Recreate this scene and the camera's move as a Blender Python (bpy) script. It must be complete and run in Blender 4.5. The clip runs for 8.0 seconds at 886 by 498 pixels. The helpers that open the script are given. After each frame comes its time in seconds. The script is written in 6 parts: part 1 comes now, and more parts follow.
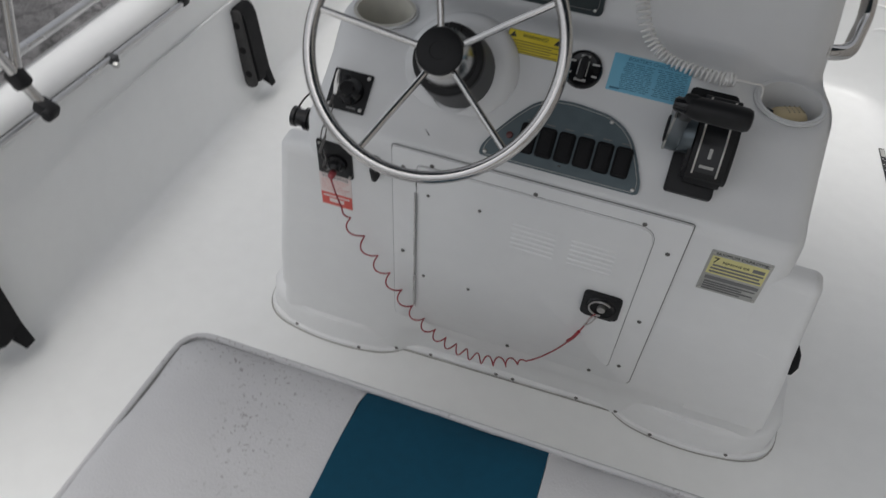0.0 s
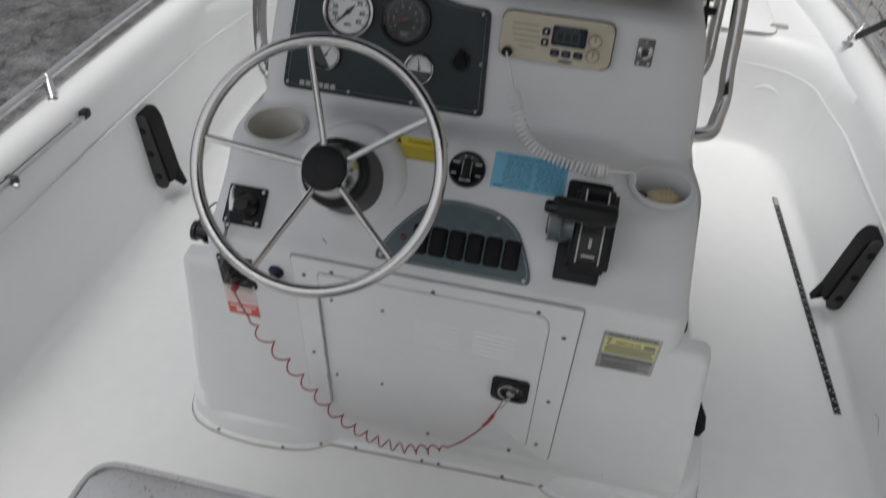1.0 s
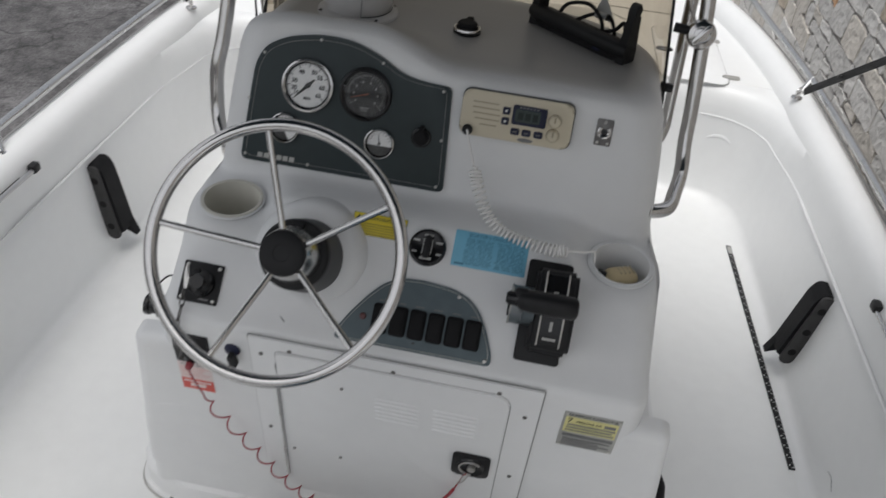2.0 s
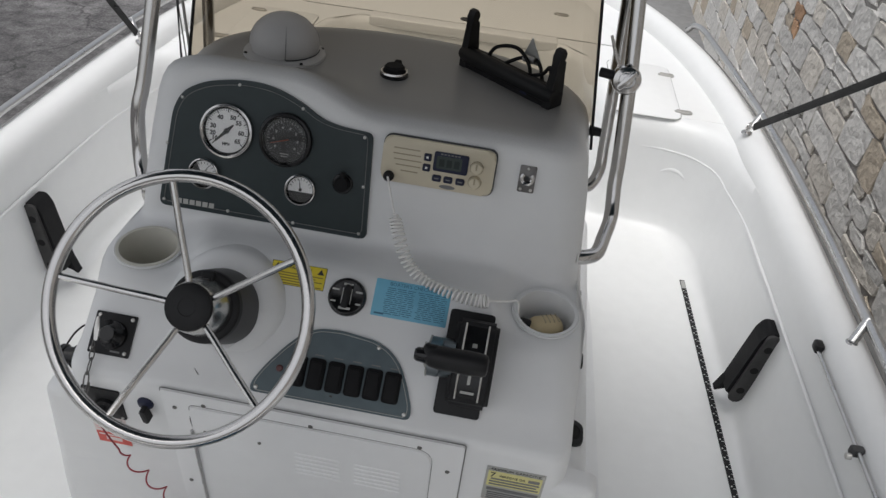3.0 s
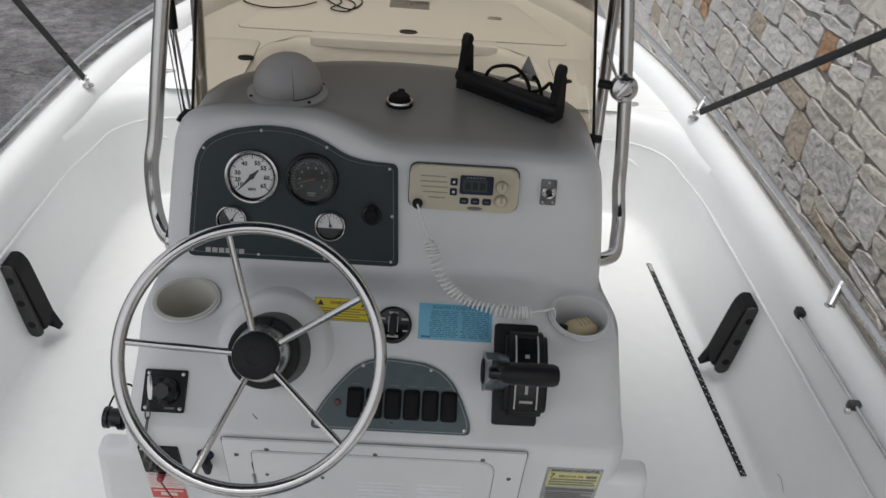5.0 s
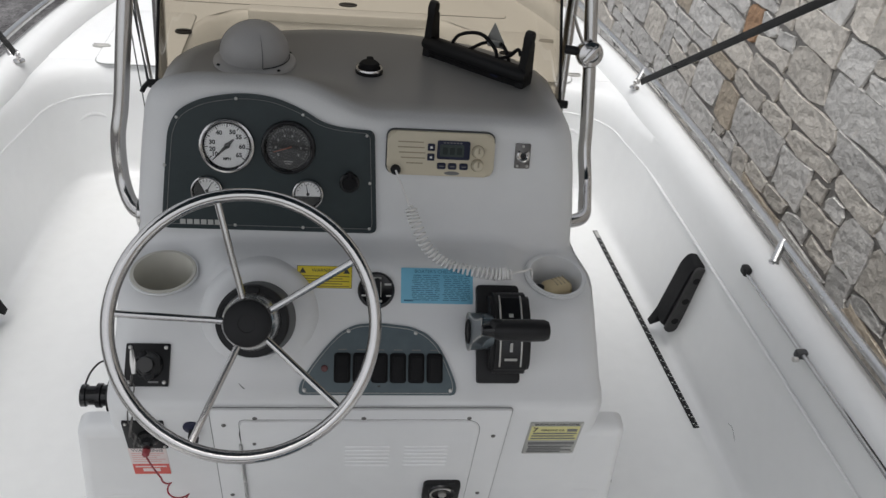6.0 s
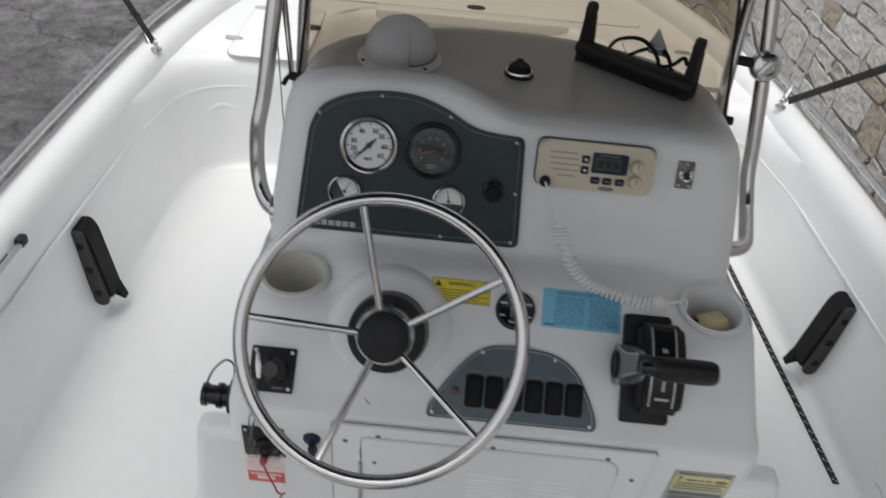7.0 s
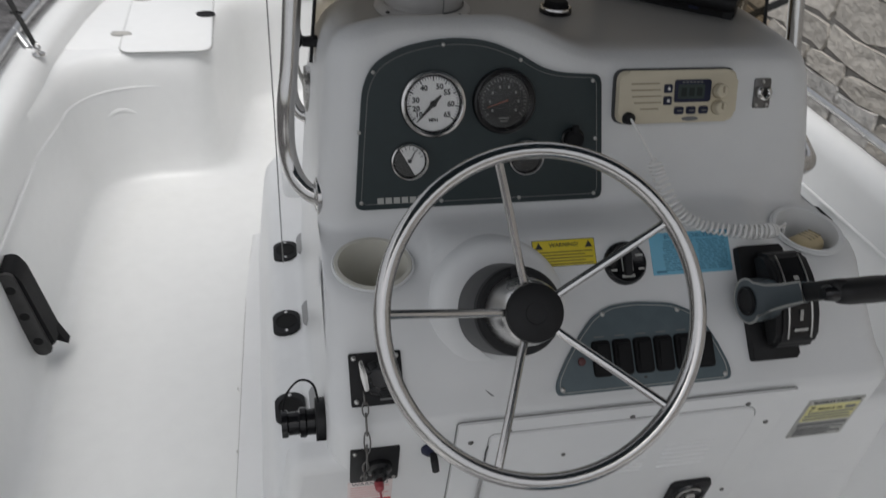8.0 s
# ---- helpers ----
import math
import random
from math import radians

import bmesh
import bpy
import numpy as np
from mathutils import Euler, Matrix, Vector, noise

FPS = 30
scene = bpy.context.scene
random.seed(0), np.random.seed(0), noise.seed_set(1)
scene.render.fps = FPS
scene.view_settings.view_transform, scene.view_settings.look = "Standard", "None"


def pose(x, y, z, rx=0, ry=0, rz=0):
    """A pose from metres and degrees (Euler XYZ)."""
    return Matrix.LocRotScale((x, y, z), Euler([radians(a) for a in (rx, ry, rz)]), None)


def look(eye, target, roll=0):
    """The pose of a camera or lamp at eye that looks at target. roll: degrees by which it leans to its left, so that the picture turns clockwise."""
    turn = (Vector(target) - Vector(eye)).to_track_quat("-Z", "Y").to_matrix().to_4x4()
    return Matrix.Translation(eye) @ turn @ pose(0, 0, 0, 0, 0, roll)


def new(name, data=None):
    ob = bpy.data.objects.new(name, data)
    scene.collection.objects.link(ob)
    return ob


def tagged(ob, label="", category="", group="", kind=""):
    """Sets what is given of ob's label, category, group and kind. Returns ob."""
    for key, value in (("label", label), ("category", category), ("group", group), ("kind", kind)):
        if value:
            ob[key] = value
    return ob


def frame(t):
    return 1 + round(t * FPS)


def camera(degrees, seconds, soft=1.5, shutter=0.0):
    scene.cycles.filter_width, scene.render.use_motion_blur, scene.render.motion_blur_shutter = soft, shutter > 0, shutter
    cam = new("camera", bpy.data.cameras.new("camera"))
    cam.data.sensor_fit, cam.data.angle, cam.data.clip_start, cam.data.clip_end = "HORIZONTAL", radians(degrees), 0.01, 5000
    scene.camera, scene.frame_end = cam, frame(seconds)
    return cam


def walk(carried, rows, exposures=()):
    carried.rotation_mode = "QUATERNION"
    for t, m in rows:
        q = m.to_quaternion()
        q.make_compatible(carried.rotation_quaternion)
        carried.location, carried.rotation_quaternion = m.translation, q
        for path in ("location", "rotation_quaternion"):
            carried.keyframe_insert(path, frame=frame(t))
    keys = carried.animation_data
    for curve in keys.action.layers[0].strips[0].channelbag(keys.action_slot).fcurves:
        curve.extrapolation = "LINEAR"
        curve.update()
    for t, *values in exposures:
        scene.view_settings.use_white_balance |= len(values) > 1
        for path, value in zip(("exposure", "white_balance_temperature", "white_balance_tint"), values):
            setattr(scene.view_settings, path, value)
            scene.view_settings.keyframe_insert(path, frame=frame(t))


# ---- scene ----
cam = camera(58.9, 8.0, soft=1.4, shutter=0.3)
PATH = [
    (0, (0.124, -1.042, 1.46), (-0.249, 0.371, 0.095), 6.1),
    (0.3, (0.15, -1.032, 1.481), (-0.226, 0.342, 0.224), 1.84),
    (0.5, (0.165, -1.029, 1.49), (-0.151, 0.422, 0.15), 4.9),
    (0.6, (0.171, -1.027, 1.494), (-0.11, 0.353, 0.219), 4.75),
    (0.8, (0.175, -1.02, 1.518), (-0.092, 0.385, 0.266), 4.62),
    (1, (0.185, -1.005, 1.549), (-0.082, 0.536, 0.302), 4.3),
    (1.2, (0.179, -0.994, 1.579), (-0.026, 0.539, 0.476), 6.63),
    (1.5, (0.168, -0.996, 1.594), (-0.023, 0.644, 0.464), 7.3),
    (1.7, (0.153, -0.983, 1.61), (-0.023, 0.507, 0.445), 7.6),
    (1.8, (0.153, -0.971, 1.61), (-0.039, 0.517, 0.445), 6.03),
    (2, (0.161, -0.936, 1.624), (-0.01, 0.654, 0.423), 6.6),
    (2.1, (0.17, -0.916, 1.634), (0.029, 0.604, 0.503), 6.34),
    (2.2, (0.177, -0.902, 1.646), (0.049, 0.711, 0.471), 6.1),
    (3.3, (0.27, -0.852, 1.656), (0.129, 0.795, 0.53), 7.4),
    (3.5, (0.272, -0.834, 1.675), (0.111, 0.836, 0.587), 6.1),
    (3.7, (0.274, -0.831, 1.687), (0.13, 0.779, 0.687), 5.57),
    (3.8, (0.271, -0.836, 1.685), (0.136, 0.774, 0.686), 6.07),
    (4, (0.264, -0.849, 1.672), (0.127, 0.832, 0.595), 6.4),
    (4.3, (0.235, -0.87, 1.672), (0.119, 0.728, 0.651), 5.55),
    (4.5, (0.192, -0.89, 1.676), (0.107, 0.804, 0.616), 4.7),
    (4.7, (0.133, -0.895, 1.699), (0.093, 0.781, 0.608), 4.2),
    (5.8, (-0.046, -0.962, 1.679), (0.249, 0.648, 0.53), 7.1),
    (6, (-0.043, -0.938, 1.678), (0.209, 0.672, 0.519), 6.7),
    (6.2, (-0.031, -0.914, 1.675), (0.196, 0.615, 0.57), 6.77),
    (6.4, (-0.035, -0.898, 1.651), (0.144, 0.628, 0.533), 6.28),
    (6.5, (-0.039, -0.889, 1.639), (0.116, 0.708, 0.445), 6.2),
    (6.8, (-0.076, -0.864, 1.635), (-0.014, 0.644, 0.481), 6.21),
    (7, (-0.123, -0.843, 1.622), (-0.105, 0.781, 0.456), 6.1),
    (7.1, (-0.157, -0.829, 1.603), (-0.136, 0.729, 0.515), 5.64),
    (7.3, (-0.241, -0.795, 1.55), (-0.191, 0.764, 0.465), 4.89),
    (7.5, (-0.333, -0.768, 1.518), (-0.197, 0.885, 0.401), 4.4),
    (7.6, (-0.367, -0.754, 1.52), (-0.194, 0.819, 0.468), 4.31),
    (7.8, (-0.427, -0.725, 1.489), (-0.152, 0.83, 0.432), 3.93),
    (8, (-0.475, -0.704, 1.477), (-0.082, 0.875, 0.314), 4.6),
]
walk(cam, [(t, look(eye, target, roll)) for t, eye, target, roll in PATH],
     [(0, -0.06), (0.5, -0.06), (1, -0.02), (1.5, 0.08), (4, 0.14), (6, 0.22), (7, 0.2), (7.5, 0.04), (8, -0.06)])

# ---- light: bright overcast sky, soft sun behind cloud ----
world = bpy.data.worlds.new("overcast")
scene.world = world
world.use_nodes = True
wn = world.node_tree
sky = wn.nodes.new("ShaderNodeTexSky")
sky.sky_type = "NISHITA"
sky.sun_disc = False
sky.sun_elevation = radians(75)
sky.sun_rotation = radians(-156)
sky.air_density, sky.dust_density, sky.ozone_density = 1.0, 4.0, 1.0
hue = wn.nodes.new("ShaderNodeHueSaturation")
hue.inputs["Saturation"].default_value = 0.22
wn.links.new(sky.outputs[0], hue.inputs["Color"])
wn.links.new(hue.outputs[0], wn.nodes["Background"].inputs[0])
wn.nodes["Background"].inputs[1].default_value = 0.16
sun = new("sun", bpy.data.lights.new("sun", "SUN"))
sun.data.energy, sun.data.angle, sun.data.color = 0.7, radians(50), (1.0, 0.99, 0.97)
sun.matrix_world = look((-0.75, -1.68, 6.85), (0, 0, 0))

# ---- materials ----
def mat(name, color, rough=0.5, metal=0.0, vary=0.06, grain=40.0, bump=0.0, bump_scale=200.0, coat=0.0, spots=0.0, spot_color=(0.1, 0.1, 0.1), spot_scale=8.0, rough_vary=0.08, piece=0.0, spec=0.5, relief=0.01):
    """Principled surface with large and fine colour variation, roughness variation, fine relief and optional stains."""
    m = bpy.data.materials.new(name)
    m.use_nodes = True
    nt = m.node_tree
    b = nt.nodes["Principled BSDF"]
    co = nt.nodes.new("ShaderNodeTexCoord")
    n1 = nt.nodes.new("ShaderNodeTexNoise")
    n1.inputs["Scale"].default_value, n1.inputs["Detail"].default_value = grain, 6
    n2 = nt.nodes.new("ShaderNodeTexNoise")
    n2.inputs["Scale"].default_value, n2.inputs["Detail"].default_value = grain / 12, 4
    for n in (n1, n2):
        nt.links.new(co.outputs["Object"], n.inputs["Vector"])
    add = nt.nodes.new("ShaderNodeMath")
    add.operation = "ADD"
    nt.links.new(n1.outputs["Fac"], add.inputs[0])
    nt.links.new(n2.outputs["Fac"], add.inputs[1])
    ramp = nt.nodes.new("ShaderNodeMapRange")
    ramp.inputs["From Min"].default_value, ramp.inputs["From Max"].default_value = 0.6, 1.4
    ramp.inputs["To Min"].default_value, ramp.inputs["To Max"].default_value = 1 - vary, 1 + vary
    nt.links.new(add.outputs[0], ramp.inputs["Value"])
    mul = nt.nodes.new("ShaderNodeVectorMath")
    mul.operation = "SCALE"
    mul.inputs[0].default_value = color
    nt.links.new(ramp.outputs[0], mul.inputs["Scale"])
    col = mul.outputs[0]
    if piece:
        info = nt.nodes.new("ShaderNodeObjectInfo")
        pr = nt.nodes.new("ShaderNodeMapRange")
        pr.inputs["To Min"].default_value, pr.inputs["To Max"].default_value = 1 - piece, 1 + piece
        nt.links.new(info.outputs["Random"], pr.inputs["Value"])
        pm = nt.nodes.new("ShaderNodeVectorMath")
        pm.operation = "SCALE"
        nt.links.new(col, pm.inputs[0])
        nt.links.new(pr.outputs[0], pm.inputs["Scale"])
        col = pm.outputs[0]
    if spots:
        n3 = nt.nodes.new("ShaderNodeTexNoise")
        n3.inputs["Scale"].default_value, n3.inputs["Detail"].default_value, n3.inputs["Roughness"].default_value = spot_scale, 8, 0.75
        nt.links.new(co.outputs["Object"], n3.inputs["Vector"])
        mr = nt.nodes.new("ShaderNodeMapRange")
        mr.inputs["From Min"].default_value, mr.inputs["From Max"].default_value = 0.6, 0.75
        mr.inputs["To Max"].default_value = spots
        nt.links.new(n3.outputs["Fac"], mr.inputs["Value"])
        mx = nt.nodes.new("ShaderNodeMix")
        mx.data_type = "RGBA"
        nt.links.new(mr.outputs[0], mx.inputs[0])
        nt.links.new(col, mx.inputs[6])
        mx.inputs[7].default_value = (*spot_color, 1)
        col = mx.outputs[2]
    nt.links.new(col, b.inputs["Base Color"])
    rr = nt.nodes.new("ShaderNodeMapRange")
    rr.inputs["From Min"].default_value, rr.inputs["From Max"].default_value = 0.3, 0.7
    rr.inputs["To Min"].default_value, rr.inputs["To Max"].default_value = max(0.02, rough - rough_vary), min(1, rough + rough_vary)
    nt.links.new(n2.outputs["Fac"], rr.inputs["Value"])
    nt.links.new(rr.outputs[0], b.inputs["Roughness"])
    b.inputs["Metallic"].default_value = metal
    b.inputs["Specular IOR Level"].default_value = spec
    b.inputs["Coat Weight"].default_value = coat
    b.inputs["Coat Roughness"].default_value = 0.12
    if bump:
        n4 = nt.nodes.new("ShaderNodeTexNoise")
        n4.inputs["Scale"].default_value, n4.inputs["Detail"].default_value = bump_scale, 5
        nt.links.new(co.outputs["Object"], n4.inputs["Vector"])
        bp = nt.nodes.new("ShaderNodeBump")
        bp.inputs["Strength"].default_value, bp.inputs["Distance"].default_value = bump, relief
        nt.links.new(n4.outputs["Fac"], bp.inputs["Height"])
        nt.links.new(bp.outputs[0], b.inputs["Normal"])
    return m


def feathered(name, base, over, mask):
    """Two colours on one moulding, blended along a soft edge that a mesh mask holds."""
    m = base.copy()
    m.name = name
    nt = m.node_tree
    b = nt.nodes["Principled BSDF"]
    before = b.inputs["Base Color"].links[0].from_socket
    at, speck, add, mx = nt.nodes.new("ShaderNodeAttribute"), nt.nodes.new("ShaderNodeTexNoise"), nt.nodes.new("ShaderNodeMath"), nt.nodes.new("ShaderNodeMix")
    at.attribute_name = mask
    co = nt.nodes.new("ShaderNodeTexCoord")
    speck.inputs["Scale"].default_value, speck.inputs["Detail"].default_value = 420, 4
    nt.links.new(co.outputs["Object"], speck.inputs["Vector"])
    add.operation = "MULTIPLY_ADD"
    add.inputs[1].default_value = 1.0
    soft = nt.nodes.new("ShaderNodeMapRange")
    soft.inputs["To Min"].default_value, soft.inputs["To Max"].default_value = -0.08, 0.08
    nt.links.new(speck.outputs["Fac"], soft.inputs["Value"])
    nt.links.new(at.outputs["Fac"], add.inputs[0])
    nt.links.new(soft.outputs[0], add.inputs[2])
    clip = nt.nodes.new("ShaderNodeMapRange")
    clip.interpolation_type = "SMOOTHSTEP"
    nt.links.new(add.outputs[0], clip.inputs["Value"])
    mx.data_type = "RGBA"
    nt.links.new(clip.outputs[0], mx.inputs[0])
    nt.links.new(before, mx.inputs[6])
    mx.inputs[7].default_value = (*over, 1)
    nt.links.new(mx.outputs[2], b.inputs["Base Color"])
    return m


def glass(name, color, gloss=1.0):
    """A thin clear sheet: it tints what lies behind and mirrors by its Fresnel gloss."""
    m = bpy.data.materials.new(name)
    m.use_nodes = True
    nt = m.node_tree
    nt.nodes.remove(nt.nodes["Principled BSDF"])
    clear, shine, mix = nt.nodes.new("ShaderNodeBsdfTransparent"), nt.nodes.new("ShaderNodeBsdfGlossy"), nt.nodes.new("ShaderNodeMixShader")
    clear.inputs["Color"].default_value = (*color, 1)
    shine.inputs["Roughness"].default_value = 0.03
    edge, power, scale = nt.nodes.new("ShaderNodeLayerWeight"), nt.nodes.new("ShaderNodeMath"), nt.nodes.new("ShaderNodeMath")
    edge.inputs["Blend"].default_value = 0.5
    power.operation, power.inputs[1].default_value = "POWER", 4.0
    scale.operation = "MULTIPLY_ADD"
    scale.inputs[1].default_value, scale.inputs[2].default_value = gloss, 0.04 * gloss
    nt.links.new(edge.outputs["Facing"], power.inputs[0])
    nt.links.new(power.outputs[0], scale.inputs[0])
    nt.links.new(scale.outputs[0], mix.inputs[0])
    nt.links.new(clear.outputs[0], mix.inputs[1])
    nt.links.new(shine.outputs[0], mix.inputs[2])
    nt.links.new(mix.outputs[0], nt.nodes["Material Output"].inputs["Surface"])
    return m


GEL = mat("white gelcoat", (0.80, 0.805, 0.80), 0.34, vary=0.02, grain=24, coat=0.2, rough_vary=0.0)
GEL_CONSOLE = mat("aged white gelcoat", (0.75, 0.755, 0.755), 0.42, vary=0.03, grain=18, coat=0.1, bump=0.02, bump_scale=60, spots=0.12, spot_color=(0.50, 0.49, 0.46), spot_scale=7)
NONSKID = mat("moulded white deck", (0.785, 0.79, 0.78), 0.5, vary=0.03, grain=20, bump=0.05, bump_scale=350, spots=0.12, spot_color=(0.58, 0.56, 0.5), spot_scale=4)
MOULDING = feathered("white gelcoat with grey sprayed hood", GEL_CONSOLE, (0.285, 0.28, 0.27), "hood_grey")
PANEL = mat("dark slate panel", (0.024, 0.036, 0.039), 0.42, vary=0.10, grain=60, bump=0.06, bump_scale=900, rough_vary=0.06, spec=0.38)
# PANEL's slate at about three times its brightness, set in the colour
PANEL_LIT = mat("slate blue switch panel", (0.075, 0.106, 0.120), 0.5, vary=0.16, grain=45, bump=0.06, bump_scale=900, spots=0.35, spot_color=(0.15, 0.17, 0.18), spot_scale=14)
STEEL = mat("polished stainless", (0.55, 0.54, 0.53), 0.18, 1.0, vary=0.05, grain=30, rough_vary=0.06)
HUB_METAL = mat("brushed aluminium hub", (0.70, 0.69, 0.68), 0.24, 1.0, vary=0.06, grain=60)
BASE_LINE = mat("grey base line", (0.36, 0.35, 0.33), 0.7, vary=0.3, grain=30)
STEEL_RAIL = mat("weathered stainless", (0.52, 0.52, 0.52), 0.28, 1.0, vary=0.10, grain=30)
DARK_STEEL = mat("tarnished steel", (0.16, 0.155, 0.15), 0.4, 0.9, vary=0.2, grain=80)
STEEL_DULL = mat("dull stainless", (0.55, 0.54, 0.52), 0.32, 1.0, vary=0.08, grain=60)
BLACK = mat("black plastic", (0.012, 0.012, 0.013), 0.5, vary=0.2, grain=60, bump=0.04, bump_scale=600, spec=0.28)
BLACK_GLOSS = mat("glossy black plastic", (0.008, 0.008, 0.009), 0.22, vary=0.2, grain=40, spec=0.4)
RUBBER = mat("black rubber", (0.010, 0.010, 0.011), 0.7, vary=0.2, grain=60, bump=0.08, bump_scale=400, spec=0.2)
GREY_RUBBER = mat("grey rubber", (0.20, 0.20, 0.195), 0.6, vary=0.1, grain=60, bump=0.05, bump_scale=400)
RACK_FACE = mat("worn dark grey rubber", (0.055, 0.054, 0.054), 0.7, vary=0.25, grain=40, bump=0.06, bump_scale=300, spec=0.25)
BOOT = mat("charcoal grey column cover", (0.055, 0.056, 0.057), 0.5, vary=0.1, grain=40, bump=0.04, bump_scale=500, spec=0.35)
CHARCOAL = mat("charcoal plastic", (0.045, 0.046, 0.048), 0.5, vary=0.1, grain=60)
LEVER = mat("grey metallic lever", (0.13, 0.155, 0.17), 0.28, 0.75, vary=0.08, grain=40)
CREAM = mat("cream plastic", (0.60, 0.54, 0.41), 0.45, vary=0.03, grain=40, bump=0.02, bump_scale=600)
# darker cream for the slots, knob outlines and knob marks
CREAM_DARK = mat("dark cream plastic", (0.34, 0.29, 0.20), 0.5, vary=0.05, grain=40)
NAVY = mat("navy button", (0.014, 0.017, 0.042), 0.45, spec=0.3)
LCD = mat("unlit display", (0.040, 0.054, 0.050), 0.35, vary=0.1, spec=0.25)
LCD_DIGIT = mat("dark display digits", (0.016, 0.024, 0.022), 0.4, spec=0.25)
BLUE_LABEL = mat("blue paper label", (0.17, 0.46, 0.62), 0.5, vary=0.05, grain=50)
BLUE_INK = mat("dark blue ink", (0.05, 0.16, 0.26), 0.5)
YELLOW = mat("yellow label", (0.72, 0.58, 0.04), 0.5, vary=0.05, grain=50)
PALE_YELLOW = mat("faded yellow label", (0.66, 0.62, 0.28), 0.5, vary=0.06, grain=60)
SILVER_LABEL = mat("worn silver label", (0.42, 0.42, 0.40), 0.45, 0.2, vary=0.12, grain=70)
INK = mat("black ink", (0.03, 0.03, 0.03), 0.5)
GREY_INK = mat("worn grey ink", (0.16, 0.16, 0.16), 0.5)
WHITE_INK = mat("white print", (0.72, 0.72, 0.70), 0.5, vary=0.05)
RED_INK = mat("red print", (0.62, 0.09, 0.07), 0.5, vary=0.08)
PINK = mat("faded warning label", (0.72, 0.63, 0.61), 0.5, vary=0.06)
RED_CORD = mat("red vinyl cord", (0.27, 0.012, 0.022), 0.4, vary=0.1)
DIAL = mat("white dial", (0.90, 0.90, 0.89), 0.4, vary=0.06, grain=120, spots=0.3, spot_color=(0.35, 0.35, 0.34), spot_scale=45)
DARK_DIAL = mat("black dial", (0.018, 0.018, 0.018), 0.35)
VINYL = mat("white marine vinyl", (0.47, 0.47, 0.48), 0.55, vary=0.04, grain=30, bump=0.10, bump_scale=260, spots=0.10, spot_color=(0.30, 0.29, 0.29), spot_scale=9)


def mildew(m):
    """Small dark mildew specks, in drifts, over a vinyl surface."""
    nt = m.node_tree
    b = nt.nodes["Principled BSDF"]
    before = b.inputs["Base Color"].links[0].from_socket
    co = nt.nodes.new("ShaderNodeTexCoord")
    fine, drift, both = nt.nodes.new("ShaderNodeTexNoise"), nt.nodes.new("ShaderNodeTexNoise"), nt.nodes.new("ShaderNodeMath")
    fine.inputs["Scale"].default_value, fine.inputs["Detail"].default_value = 150, 2
    drift.inputs["Scale"].default_value, drift.inputs["Detail"].default_value = 4.5, 3
    for n in (fine, drift):
        nt.links.new(co.outputs["Object"], n.inputs["Vector"])
    fm, dm = nt.nodes.new("ShaderNodeMapRange"), nt.nodes.new("ShaderNodeMapRange")
    fm.inputs["From Min"].default_value, fm.inputs["From Max"].default_value = 0.60, 0.70
    dm.inputs["From Min"].default_value, dm.inputs["From Max"].default_value, dm.inputs["To Max"].default_value = 0.47, 0.62, 0.75
    nt.links.new(fine.outputs["Fac"], fm.inputs["Value"])
    nt.links.new(drift.outputs["Fac"], dm.inputs["Value"])
    both.operation = "MULTIPLY"
    nt.links.new(fm.outputs[0], both.inputs[0])
    nt.links.new(dm.outputs[0], both.inputs[1])
    mx = nt.nodes.new("ShaderNodeMix")
    mx.data_type = "RGBA"
    nt.links.new(both.outputs[0], mx.inputs[0])
    nt.links.new(before, mx.inputs[6])
    mx.inputs[7].default_value = (0.20, 0.18, 0.18, 1)
    nt.links.new(mx.outputs[2], b.inputs["Base Color"])


mildew(VINYL)
VINYL_BLUE = mat("teal blue marine vinyl", (0.005, 0.050, 0.088), 0.8, vary=0.10, grain=60, bump=0.12, bump_scale=420, spec=0.15)
WHITE_CORD = mat("white curly cord", (0.86, 0.85, 0.83), 0.45, vary=0.04)
GREY_DOME = mat("grey compass cover", (0.47, 0.46, 0.45), 0.5, vary=0.05, grain=40)
BEIGE = mat("beige microphone", (0.55, 0.45, 0.27), 0.5, vary=0.06)
CUP = mat("off-white plastic cup", (0.60, 0.585, 0.52), 0.42, vary=0.05)
WEB = mat("black webbing", (0.018, 0.018, 0.018), 0.85, vary=0.25, grain=200, bump=0.15, bump_scale=900)
CANVAS = mat("dark canvas", (0.03, 0.05, 0.065), 0.9, vary=0.1, grain=200, bump=0.1, bump_scale=700)
ASPHALT = mat("old asphalt", (0.086, 0.083, 0.084), 0.9, vary=0.6, grain=60, bump=0.9, bump_scale=38, relief=0.016, spots=0.45, spot_color=(0.035, 0.034, 0.035), spot_scale=2.2)


